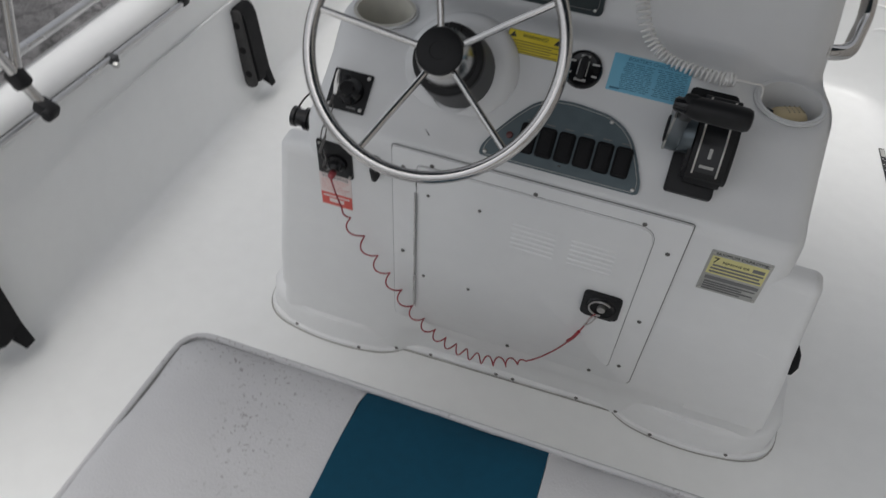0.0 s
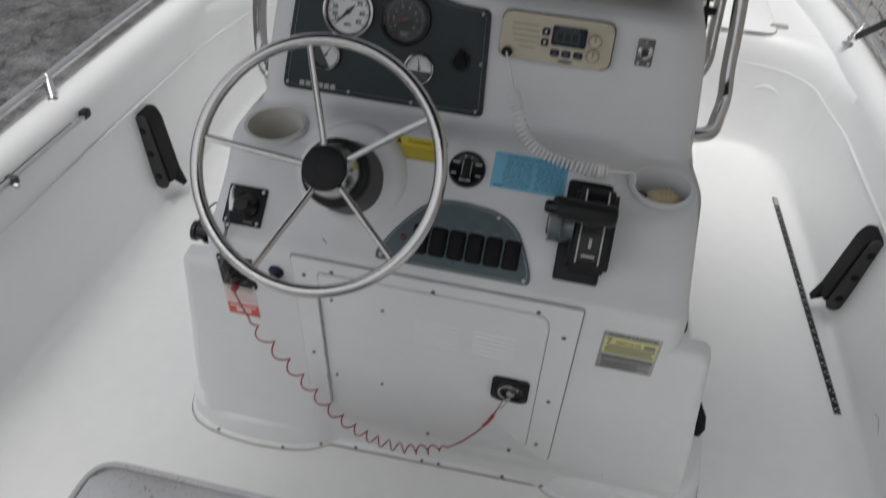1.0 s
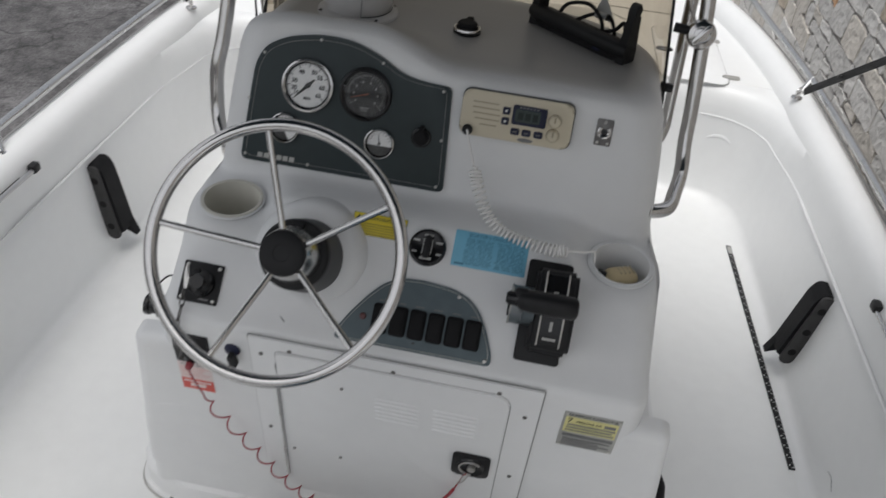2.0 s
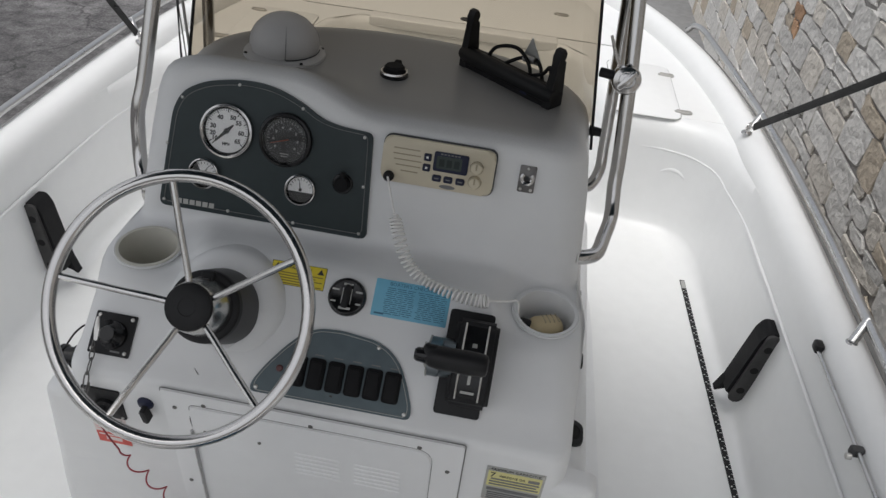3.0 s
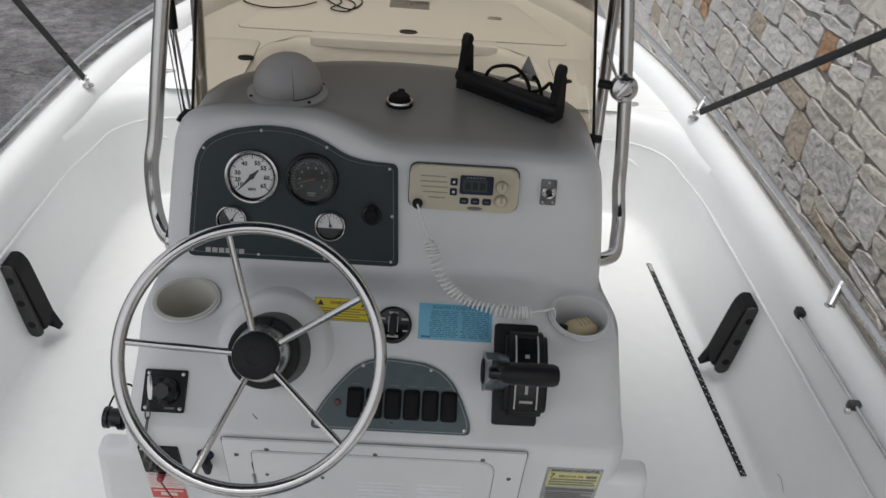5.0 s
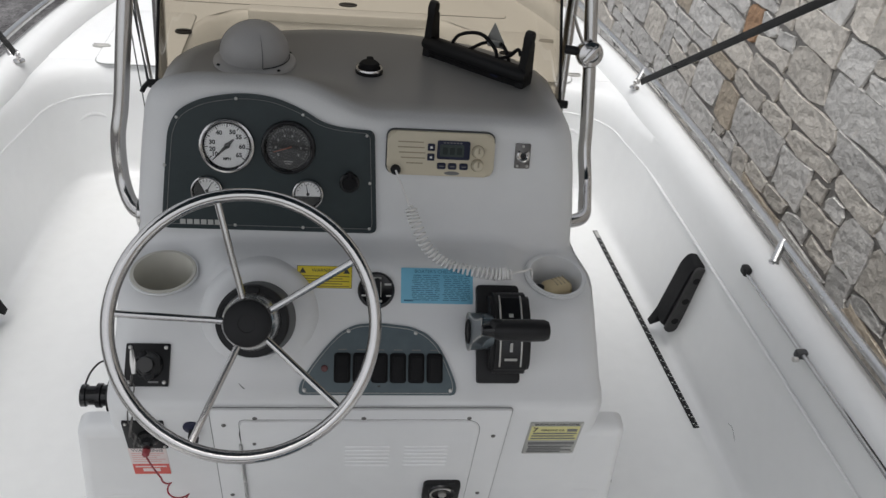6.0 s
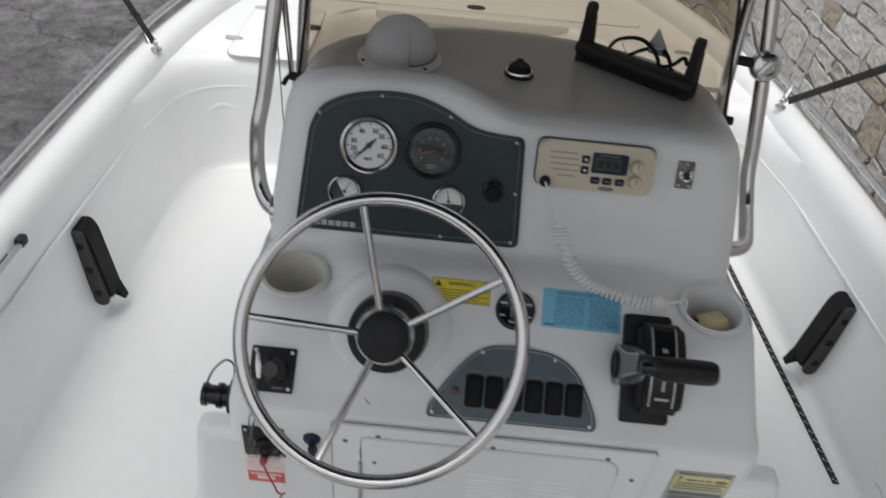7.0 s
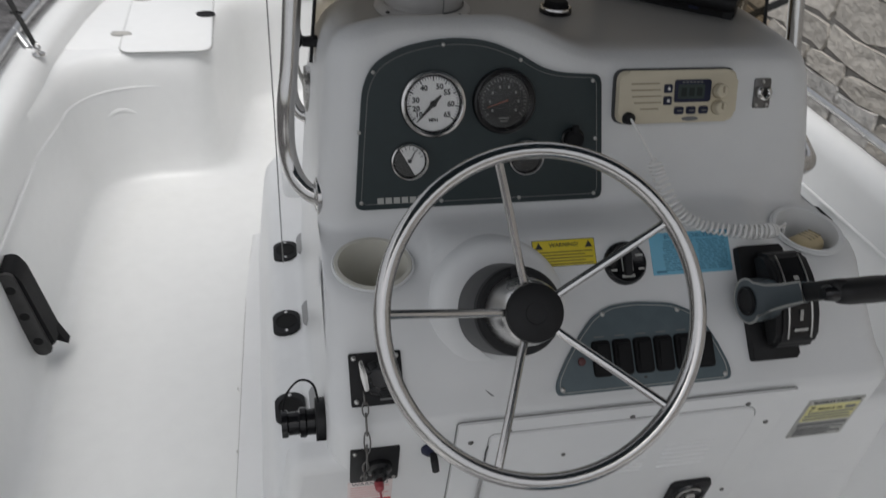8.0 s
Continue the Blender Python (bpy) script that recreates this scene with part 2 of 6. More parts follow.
def weathered(m):
    """Clumps of lighter exposed stone, worn patches and wandering cracks in an asphalt surface."""
    nt = m.node_tree
    b = nt.nodes["Principled BSDF"]
    before = b.inputs["Base Color"].links[0].from_socket
    co = nt.nodes.new("ShaderNodeTexCoord")
    clump, wide, bend, cells = (nt.nodes.new("ShaderNodeTexNoise"), nt.nodes.new("ShaderNodeTexNoise"), nt.nodes.new("ShaderNodeTexNoise"), nt.nodes.new("ShaderNodeTexVoronoi"))
    clump.inputs["Scale"].default_value, clump.inputs["Detail"].default_value, clump.inputs["Roughness"].default_value = 7.0, 9, 0.82
    wide.inputs["Scale"].default_value, wide.inputs["Detail"].default_value = 0.9, 3
    bend.inputs["Scale"].default_value, bend.inputs["Detail"].default_value = 3.0, 5
    for n in (clump, wide, bend):
        nt.links.new(co.outputs["Object"], n.inputs["Vector"])
    c1, c2, both = nt.nodes.new("ShaderNodeMapRange"), nt.nodes.new("ShaderNodeMapRange"), nt.nodes.new("ShaderNodeMath")
    c1.inputs["From Min"].default_value, c1.inputs["From Max"].default_value = 0.36, 0.64
    c1.inputs["To Min"].default_value, c1.inputs["To Max"].default_value = 0.42, 1.85
    c2.inputs["From Min"].default_value, c2.inputs["From Max"].default_value = 0.42, 0.58
    c2.inputs["To Min"].default_value, c2.inputs["To Max"].default_value = 0.82, 1.22
    nt.links.new(clump.outputs["Fac"], c1.inputs["Value"])
    nt.links.new(wide.outputs["Fac"], c2.inputs["Value"])
    both.operation = "MULTIPLY"
    nt.links.new(c1.outputs[0], both.inputs[0])
    nt.links.new(c2.outputs[0], both.inputs[1])
    swing, shifted = nt.nodes.new("ShaderNodeVectorMath"), nt.nodes.new("ShaderNodeVectorMath")
    swing.operation, swing.inputs["Scale"].default_value = "SCALE", 0.5
    nt.links.new(bend.outputs["Color"], swing.inputs[0])
    shifted.operation = "ADD"
    nt.links.new(co.outputs["Object"], shifted.inputs[0])
    nt.links.new(swing.outputs[0], shifted.inputs[1])
    cells.feature = "DISTANCE_TO_EDGE"
    cells.inputs["Scale"].default_value = 0.55
    nt.links.new(shifted.outputs[0], cells.inputs["Vector"])
    crack, cut = nt.nodes.new("ShaderNodeMapRange"), nt.nodes.new("ShaderNodeMath")
    crack.inputs["From Max"].default_value, crack.inputs["To Min"].default_value = 0.009, 0.35
    nt.links.new(cells.outputs["Distance"], crack.inputs["Value"])
    cut.operation = "MULTIPLY"
    nt.links.new(both.outputs[0], cut.inputs[0])
    nt.links.new(crack.outputs[0], cut.inputs[1])
    out = nt.nodes.new("ShaderNodeVectorMath")
    out.operation = "SCALE"
    nt.links.new(before, out.inputs[0])
    nt.links.new(cut.outputs[0], out.inputs["Scale"])
    nt.links.new(out.outputs[0], b.inputs["Base Color"])


weathered(ASPHALT)
MORTAR = mat("grey mortar", (0.34, 0.325, 0.305), 0.95, vary=0.2, grain=30, bump=0.5, bump_scale=60)
STONES = [
    mat("grey limestone", (0.70, 0.68, 0.648), 0.92, vary=0.24, grain=40, bump=1.0, bump_scale=22, relief=0.022, spots=0.8, spot_color=(0.60, 0.50, 0.38), spot_scale=6, piece=0.13),
    mat("beige limestone", (0.69, 0.645, 0.58), 0.92, vary=0.24, grain=40, bump=1.0, bump_scale=22, relief=0.022, spots=0.8, spot_color=(0.53, 0.51, 0.50), spot_scale=6, piece=0.13),
    mat("tan sandstone", (0.58, 0.50, 0.40), 0.92, vary=0.24, grain=40, bump=1.0, bump_scale=22, relief=0.022, spots=0.8, spot_color=(0.34, 0.26, 0.18), spot_scale=12, piece=0.14),
    mat("rust sandstone", (0.50, 0.31, 0.19), 0.92, vary=0.30, grain=40, bump=1.0, bump_scale=22, relief=0.020, spots=0.9, spot_color=(0.54, 0.47, 0.39), spot_scale=7, piece=0.14),
]
CONCRETE = mat("grey concrete", (0.25, 0.25, 0.25), 0.9, vary=0.2, grain=14, bump=0.3, bump_scale=80, spots=0.35, spot_color=(0.15, 0.15, 0.15), spot_scale=3)
TIMBER = mat("rough timber", (0.24, 0.17, 0.10), 0.85, vary=0.2, grain=20, bump=0.3, bump_scale=60)
SMOKE = glass("amber tinted acrylic", (0.435, 0.385, 0.308), 0.6)
CLEAR = glass("clear gauge glass", (0.97, 0.97, 0.97), 0.3)


# ---- mesh helpers ----
def frame_of(origin, across, up):
    """A matrix whose local x runs across, y up the surface and z out of it."""
    x = Vector(across).normalized()
    y = Vector(up)
    y = (y - x * y.dot(x)).normalized()
    z = x.cross(y)
    m = Matrix((x, y, z)).transposed().to_4x4()
    m.translation = Vector(origin)
    return m


def link(name, bm, material, smooth=True, angle=35):
    me = bpy.data.meshes.new(name)
    bmesh.ops.recalc_face_normals(bm, faces=bm.faces[:])
    if smooth:
        for f in bm.faces:
            f.smooth = True
        for e in bm.edges:
            if len(e.link_faces) == 2 and e.calc_face_angle(0) > radians(angle):
                e.smooth = False
    bm.to_mesh(me)
    bm.free()
    for one in material if isinstance(material, (list, tuple)) else (material,):
        me.materials.append(one)
    return new(name, me)


def part(name, bm, material, parent, label="", smooth=True, angle=35):
    ob = link(name, bm, material, smooth, angle)
    return tagged(under(ob, parent), label)


LOCAL = set()


def under(ob, parent):
    """Parents ob; its mesh is in world places, or in its thing's own places where that stands turned."""
    ob.parent = parent
    if parent.parent is None and parent.name not in LOCAL:
        ob.matrix_parent_inverse = parent.matrix_basis.inverted()
    return ob


def thing(name, label, category, base=(0, 0, 0), group="", kind="", turned=None):
    ob = new(name)
    ob.empty_display_size = 0.05
    ob.matrix_basis = turned if turned else Matrix.Translation(base)
    if turned:
        LOCAL.add(ob.name)
    return tagged(ob, label, category, group, kind)


def solo(name, bm, material, label, category, group="", kind="", smooth=True, angle=35):
    return tagged(link(name, bm, material, smooth, angle), label, category, group, kind)


def place(bm, m, since=0):
    bm.verts.ensure_lookup_table()
    bmesh.ops.transform(bm, matrix=m, verts=bm.verts[since:])
    return bm


def box(sx, sy, sz, m=Matrix(), bevel=0.0, segments=2, bm=None):
    """A box centred at m, with rounded edges."""
    own = bmesh.new()
    bmesh.ops.create_cube(own, size=1, matrix=Matrix.Diagonal((sx, sy, sz, 1)))
    if bevel:
        bmesh.ops.bevel(own, geom=own.edges[:], offset=bevel, segments=segments, profile=0.5, affect="EDGES")
    place(own, m)
    return merge(bm, own)


def merge(bm, own):
    if bm is None:
        return own
    me = bpy.data.meshes.new("scratch")
    own.to_mesh(me)
    own.free()
    bm.from_mesh(me)
    bpy.data.meshes.remove(me)
    return bm


def lathe(profile, m=Matrix(), n=32, bm=None):
    """Turns (radius, height) pairs round local z."""
    own = bmesh.new()
    rings = []
    for r, h in profile:
        if r < 1e-6:
            rings.append([own.verts.new((0, 0, h))])
        else:
            rings.append([own.verts.new((r * math.cos(2 * math.pi * k / n), r * math.sin(2 * math.pi * k / n), h)) for k in range(n)])
    for a, b in zip(rings, rings[1:]):
        for k in range(n):
            j = (k + 1) % n
            if len(a) == 1 and len(b) == 1:
                continue
            if len(a) == 1:
                own.faces.new((a[0], b[k], b[j]))
            elif len(b) == 1:
                own.faces.new((a[k], b[0], a[j]))
            else:
                own.faces.new((a[k], a[j], b[j], b[k]))
    place(own, m)
    return merge(bm, own)


def smooth_path(points, steps=8, closed=False):
    """Catmull-Rom points through the given ones."""
    p = [Vector(q) for q in points]
    n = len(p)
    out = []
    for i in range(n if closed else n - 1):
        a = p[(i - 1) % n] if closed or i else p[0] * 2 - p[1]
        b, c = p[i], p[(i + 1) % n]
        d = p[(i + 2) % n] if closed or i + 2 < n else p[-1] * 2 - p[-2]
        for k in range(steps):
            t = k / steps
            out.append(0.5 * ((2 * b) + (c - a) * t + (2 * a - 5 * b + 4 * c - d) * t * t + (3 * b - 3 * c + d - a) * t ** 3))
    if not closed:
        out.append(p[-1])
    return out


def tube(points, r, n=12, closed=False, bm=None, flat=1.0, up=None):
    """Sweeps a round (or flattened) section along points; r may be a list."""
    own = bmesh.new()
    p = [Vector(q) for q in points]
    count = len(p)
    normal = None
    rings = []
    for i in range(count):
        a, b = p[(i - 1) % count if closed else max(i - 1, 0)], p[(i + 1) % count if closed else min(i + 1, count - 1)]
        t = (b - a).normalized()
        if normal is None:
            normal = Vector(up) if up else (Vector((0, 0, 1)) if abs(t.z) < 0.9 else Vector((0, 1, 0)))
        normal = (normal - t * normal.dot(t)).normalized()
        side = t.cross(normal)
        rad = r[i] if isinstance(r, (list, tuple)) else r
        rings.append([own.verts.new(p[i] + rad * (math.cos(2 * math.pi * k / n) * normal * flat + math.sin(2 * math.pi * k / n) * side)) for k in range(n)])
    for i in range(count if closed else count - 1):
        a, b = rings[i], rings[(i + 1) % count]
        for k in range(n):
            own.faces.new((a[k], a[(k + 1) % n], b[(k + 1) % n], b[k]))
    if not closed:
        own.faces.new(rings[0][::-1])
        own.faces.new(rings[-1])
    return merge(bm, own)


def rounded(outline, r, steps=5):
    """Rounds the corners of a polygon of (x, y), by r or a list of radii."""
    out = []
    n = len(outline)
    for i in range(n):
        a, b, c = Vector(outline[i - 1]), Vector(outline[i]), Vector(outline[(i + 1) % n])
        rad = r[i] if isinstance(r, (list, tuple)) else r
        u, v = (a - b), (c - b)
        cut = min(rad, u.length * 0.49, v.length * 0.49)
        if cut < 1e-5:
            out.append(tuple(b))
            continue
        s, e = b + u.normalized() * cut, b + v.normalized() * cut
        for k in range(steps + 1):
            t = k / steps
            out.append(tuple((1 - t) ** 2 * s + 2 * t * (1 - t) * b + t * t * e))
    return out


def rect(x0, y0, x1, y1):
    return [(x0, y0), (x1, y0), (x1, y1), (x0, y1)]


def slab(outline, h0, h1, m=Matrix(), bevel=0.0, bm=None, segments=2):
    """A plate with the outline, between two heights, its upper edge rounded."""
    own = bmesh.new()
    low = [own.verts.new((x, y, h0)) for x, y in outline]
    high = [own.verts.new((x, y, h1)) for x, y in outline]
    n = len(outline)
    own.faces.new(low[::-1])
    top = own.faces.new(high)
    for k in range(n):
        own.faces.new((low[k], low[(k + 1) % n], high[(k + 1) % n], high[k]))
    if bevel:
        bmesh.ops.bevel(own, geom=list(top.edges), offset=bevel, segments=segments, profile=0.5, affect="EDGES")
    place(own, m)
    return merge(bm, own)


def disc(r, h0, h1, m=Matrix(), bevel=0.0, n=28, bm=None):
    e = min(bevel, r * 0.5)
    prof = [(0, h0), (r, h0), (r, h1 - e), (r - 0.3 * e, h1 - 0.3 * e), (r - e, h1), (0, h1)] if e else [(0, h0), (r, h0), (r, h1), (0, h1)]
    return lathe(prof, m, n, bm)


def lettering(name, text, size, m, material, parent, depth=0.0003, bold=0.0):
    """Raised print with the built-in font, centred at m."""
    cu = bpy.data.curves.new(name, "FONT")
    cu.body, cu.size, cu.extrude, cu.align_x, cu.align_y = text, size, depth, "CENTER", "CENTER"
    cu.resolution_u, cu.offset = 2, bold
    tmp = new("scratch_text", cu)
    me = bpy.data.meshes.new_from_object(tmp.evaluated_get(bpy.context.evaluated_depsgraph_get()))
    bpy.data.objects.remove(tmp)
    me.transform(m)
    me.materials.clear()
    me.materials.append(material)
    return under(new(name, me), parent)


def bars(rows, m, h, bm=None):
    """Flat printed bars (x0, y0, x1, y1) just above a surface."""
    own = bmesh.new()
    for x0, y0, x1, y1 in rows:
        slab(rect(x0, y0, x1, y1), h - 0.0004, h, m, bm=own)
    return merge(bm, own)


def screw(m, parent, r=0.0042, name="screw", material=None):
    part(name, lathe([(0, 0), (r, 0), (r, 0.0008), (r * 0.7, 0.0022), (0.0005, 0.0026), (0, 0.0016)], m, 12), material or STEEL_DULL, parent)


T = Matrix.Translation

# ---- ground and stone wall ----
GROUND = -0.90
bm = bmesh.new()
bmesh.ops.create_grid(bm, x_segments=60, y_segments=60, size=60)
for v in bm.verts:
    v.co.z = GROUND + 0.03 * (noise.noise(v.co * 0.12) if v.co.length > 8 else 0.0)
solo("ground", bm, ASPHALT, "worn dark grey asphalt yard with darker patches", "ground", kind="structure")

WALL_X = 1.90
solo("pavement", box(0.66, 21.0, 0.04, T((WALL_X - 0.32, 4.0, GROUND + 0.005)), 0.006), CONCRETE, "grey concrete strip along the foot of the stone wall", "pavement", kind="structure")
wall = thing("wall_east", "rubble stone wall of grey and tan blocks with mortar joints", "wall", kind="structure")
part("mortar_core", box(0.4, 22.0, 3.6, T((WALL_X + 0.215, 4.0, GROUND + 1.8))), MORTAR, wall)

pot = thing("clay_pot", "small reddish clay pot standing on the yard beyond the bow", "pot", (0.97, 9.27, GROUND))
part("pot_body", lathe([(0, 0.0), (0.075, 0.0), (0.105, 0.09), (0.112, 0.16), (0.12, 0.165), (0.12, 0.195), (0.108, 0.2), (0.10, 0.15), (0, 0.15)], T((0.97, 9.27, GROUND)), 28), mat("red clay", (0.24, 0.07, 0.05), 0.8, vary=0.2, grain=30), pot)

# ---- boat hull, turned slightly against the console ----
HM = pose(-0.012, 0, 0, 0, 0, 1.43)


def beam(y):
    """Half the breadth at the outer gunwale edge."""
    u = max(0.0, (y - 0.6) / 3.4)
    return 1.225 * max(0.0, 1 - u ** 3.8) ** 0.9


def sheer(y):
    return 0.468 + 0.018 * y if y > 0 else 0.468


def section(y):
    """The liner from the cockpit sole over the gunwale and down the hull side, as (x, z)."""
    b, g = beam(y), sheer(y)
    s = min(1.0, b / 0.5)
    k = g / 0.5
    pts = [(b - 0.206, 0.0004), (b - 0.190, 0.0012), (b - 0.180, 0.0038), (b - 0.172, 0.009), (b - 0.166, 0.019), (b - 0.162, 0.040), (b - 0.157, 0.08), (b - 0.148, 0.16 * k), (b - 0.135, 0.30 * k), (b - 0.132, 0.322 * k),
           (b - 0.127, 0.335 * k), (b - 0.123, 0.36 * k), (b - 0.117, 0.42 * k), (b - 0.117, 0.452 * k), (b - 0.104, 0.478 * k), (b - 0.090, 0.494 * k), (b - 0.062, g + 0.003),
           (b - 0.035, g), (b - 0.014, g - 0.012), (b - 0.002, g - 0.035), (b, g - 0.07), (b - 0.012, g - 0.075), (b - 0.015, g - 0.12), (b - 0.05, 0.10), (b - 0.16, -0.24), (b * 0.55, -0.40), (0.0, -0.52)]
    return [(max(0.0, x) * (1 if x > 0.02 else s), z) for x, z in pts]


hull = thing("boat_hull", "white fibreglass open boat hull with wide rounded gunwales", "boat", turned=HM)
stations = [-2.4 + 0.1 * i for i in range(56)] + [3.2 + 0.05 * i for i in range(14)] + [3.89, 3.93, 3.96, 3.985]


def shell(side):
    own = bmesh.new()
    rows = [[own.verts.new((side * x, y, z)) for x, z in section(y)] for y in stations]
    for y, a, b in zip(stations, rows, rows[1:]):
        for k in range(0 if y < 1.39 else 11, len(a) - 1):
            own.faces.new((a[k], a[k + 1], b[k + 1], b[k]))
    return own


for side in (-1, 1):
    part("hull_side", shell(side), GEL, hull, angle=60)
# transom
own = bmesh.new()
sec = section(-2.4)[3:]
ring = [own.verts.new((x, -2.4, z)) for x, z in sec] + [own.verts.new((-x, -2.4, z)) for x, z in sec[-2::-1]]
own.faces.new(ring)
bmesh.ops.solidify(own, geom=own.faces[:], thickness=0.05)
part("transom", own, GEL, hull)
# cockpit sole
own = bmesh.new()
ys = [-2.4 + 0.2 * i for i in range(30)]
rows = [[own.verts.new((s * max(0.02, (beam(y) - 0.185)), y, 0.0)) for s in (-1, -0.5, 0, 0.5, 1)] for y in ys]
for a, b in zip(rows, rows[1:]):
    for k in range(4):
        own.faces.new((a[k], a[k + 1], b[k + 1], b[k]))
part("cockpit_sole", own, NONSKID, hull)
# hidden timber blocks that carry the hull
for y in (-1.6, 1.6):
    blk = thing("keel_block", "rough timber block under the keel", "block", (0, y, GROUND), "keel blocks")
    part("timber", box(0.5, 0.25, 0.42, T((0, y, GROUND + 0.21)), 0.01), TIMBER, blk)

# bow casting deck, U-shaped round the forward cockpit
DECK_Z = 0.447
outer = [(beam(y) - 0.110, y) for y in [1.937 + 0.117 * i for i in range(17)]] + [(beam(y) - 0.118 if beam(y) > 0.3 else 0.12, y) for y in (3.87,)]
inner = [(0.80, 1.937), (0.72, 1.943), (0.685, 1.966), (0.667, 2.01), (0.655, 2.09), (0.632, 2.27), (0.585, 2.44), (0.47, 2.55), (0.30, 2.585)]
loop = [(-x, y) for x, y in outer[::-1]]
loop = outer + loop + [(-x, y) for x, y in inner] + inner[::-1]
part("casting_deck", slab(loop, 0.0, DECK_Z, bevel=0.006, segments=2), GEL, hull, "white raised bow deck with hatches", angle=50)


def hatch_lid(outline, r):
    part("hatch_lid", slab(rounded(outline, r), DECK_Z - 0.002, DECK_Z + 0.004, bevel=0.003), GEL, hull)
    cx, cy = sum(x for x, y in outline) / len(outline), sum(y for x, y in outline) / len(outline)
    seam = [(x + math.copysign(0.002, x - cx), y + math.copysign(0.002, y - cy)) for x, y in outline]
    # thin grey tube drawn as the dark gap round the lid
    part("gasket", tube([(x, y, DECK_Z + 0.0005) for x, y in rounded(seam, r)], 0.0012, 6, closed=True), GREY_RUBBER, hull)


def hatch(x0, y0, x1, y1):
    hatch_lid(rect(x0, y0, x1, y1), 0.05)


for s in (-1, 1):
    hatch(*((0.652, 1.905, 0.912, 2.44) if s > 0 else (-0.905, 1.895, -0.615, 2.46)))
hatch_lid([(-0.760, 2.612), (0.780, 2.612), (0.560, 3.22), (-0.560, 3.22)], 0.06)
hatch_lid(rect(-0.105, 3.345, 0.400, 3.66), 0.05)
part("hatch_lip", box(0.848, 0.076, 0.046, T((0.013, 2.566, DECK_Z - 0.0165)), 0.007, 3), GEL, hull, "moulded front lip of the bow hatch")


def fitting(x, y, z=DECK_Z + 0.004, a=0.034, b=0.012, material=STEEL_DULL, name="hinge", turn=0.0):
    m = HM.inverted() @ T((x, y, z)) @ Matrix.Rotation(turn, 4, "Z")
    outline = [(a * math.cos(2 * math.pi * k / 20), b * math.sin(2 * math.pi * k / 20)) for k in range(20)]
    own = slab(outline, -0.002, 0.006, m, bevel=0.003)
    tube([m @ Vector((-a * 0.8, 0, 0.007)), m @ Vector((a * 0.8, 0, 0.007))], 0.004, 8, bm=own)
    part(name, own, material, hull)


for x, y in ((0.863, 2.0), (0.824, 2.36), (-0.974, 2.03), (-0.945, 2.38)):
    fitting(x, y)
fitting(-0.706, 2.22, a=0.034, b=0.027, material=BLACK, name="latch")
fitting(0.62, 2.19, a=0.034, b=0.020, material=BLACK, name="latch")
fitting(-0.051, 2.665, a=0.042, b=0.026, material=CHARCOAL, name="latch")
for x, y in ((-0.07, 3.33), (0.18, 3.32), (0.365, 2.94)):
    fitting(x, y, a=0.036, b=0.016)
fitting(0.045, 3.70, a=0.05, b=0.03, material=CHARCOAL, name="latch")
own = slab(rounded(rect(-0.10, -0.06, 0.10, 0.06), 0.01), -0.001, 0.004, HM.inverted() @ T((-0.062, 3.073, DECK_Z + 0.004)), bevel=0.002)
disc(0.016, 0.004, 0.012, HM.inverted() @ T((-0.062, 3.073, DECK_Z + 0.004)), 0.003, bm=own)
part("steel_plate", own, STEEL_DULL, hull)

# forward liner: rounded from the sole up to the deck, round both inner corners
COVE = [(1.056, 1.40), (1.056, 1.50), (1.053, 1.61), (1.036, 1.735), (0.970, 1.825), (0.87, 1.866), (0.75, 1.870), (0.672, 1.876), (0.622, 1.908), (0.600, 1.965), (0.588, 2.06), (0.565, 2.25), (0.53, 2.39), (0.46, 2.48), (0.30, 2.515), (0.0, 2.52)]
PROFILE = [(-0.115, 0.0004), (-0.082, 0.0012), (-0.058, 0.0036), (-0.039, 0.0088), (-0.021, 0.020), (-0.010, 0.036), (-0.002, 0.075), (0.004, 0.18), (0.009, 0.30), (0.010, 0.32), (0.011, 0.335), (0.014, 0.37), (0.022, 0.405), (0.040, 0.435), (0.060, 0.4455), (0.080, 0.4463), (0.17, 0.444)]
cove_line = smooth_path([(x, y, 0) for x, y in COVE], 6)


def cove_at(i, k, s, d=0.0):
    """Point k of the forward liner's section i, which leaves the cockpit liner without a step; d deeper into it."""
    a, b = cove_line[max(0, i - 1)], cove_line[min(len(cove_line) - 1, i + 1)]
    t = (b - a).normalized()
    out, z = PROFILE[k]
    x, y = cove_line[i].x + (out + d) * t.y, cove_line[i].y - (out + d) * t.x
    u = min(1, max(0, (cove_line[i].y - 1.40) / 0.25)) if i < 20 else 1.0
    u = u * u * (3 - 2 * u)
    here = section(cove_line[i].y)
    px, pz = here[k] if k < 14 else (here[13][0] + 0.02 * (k - 13), 0.45)
    px += d
    return (s * (px + (x - px) * u), y, pz + (z - pz) * u)


for s in (-1, 1):
    own = bmesh.new()
    rows = [[own.verts.new(cove_at(i, k, s)) for k in range(len(PROFILE))] for i in range(len(cove_line))]
    for a, b in zip(rows, rows[1:]):
        for k in range(len(PROFILE) - 1):
            own.faces.new((a[k], a[k + 1], b[k + 1], b[k]))
    part("forward_liner", own, GEL, hull, angle=70)

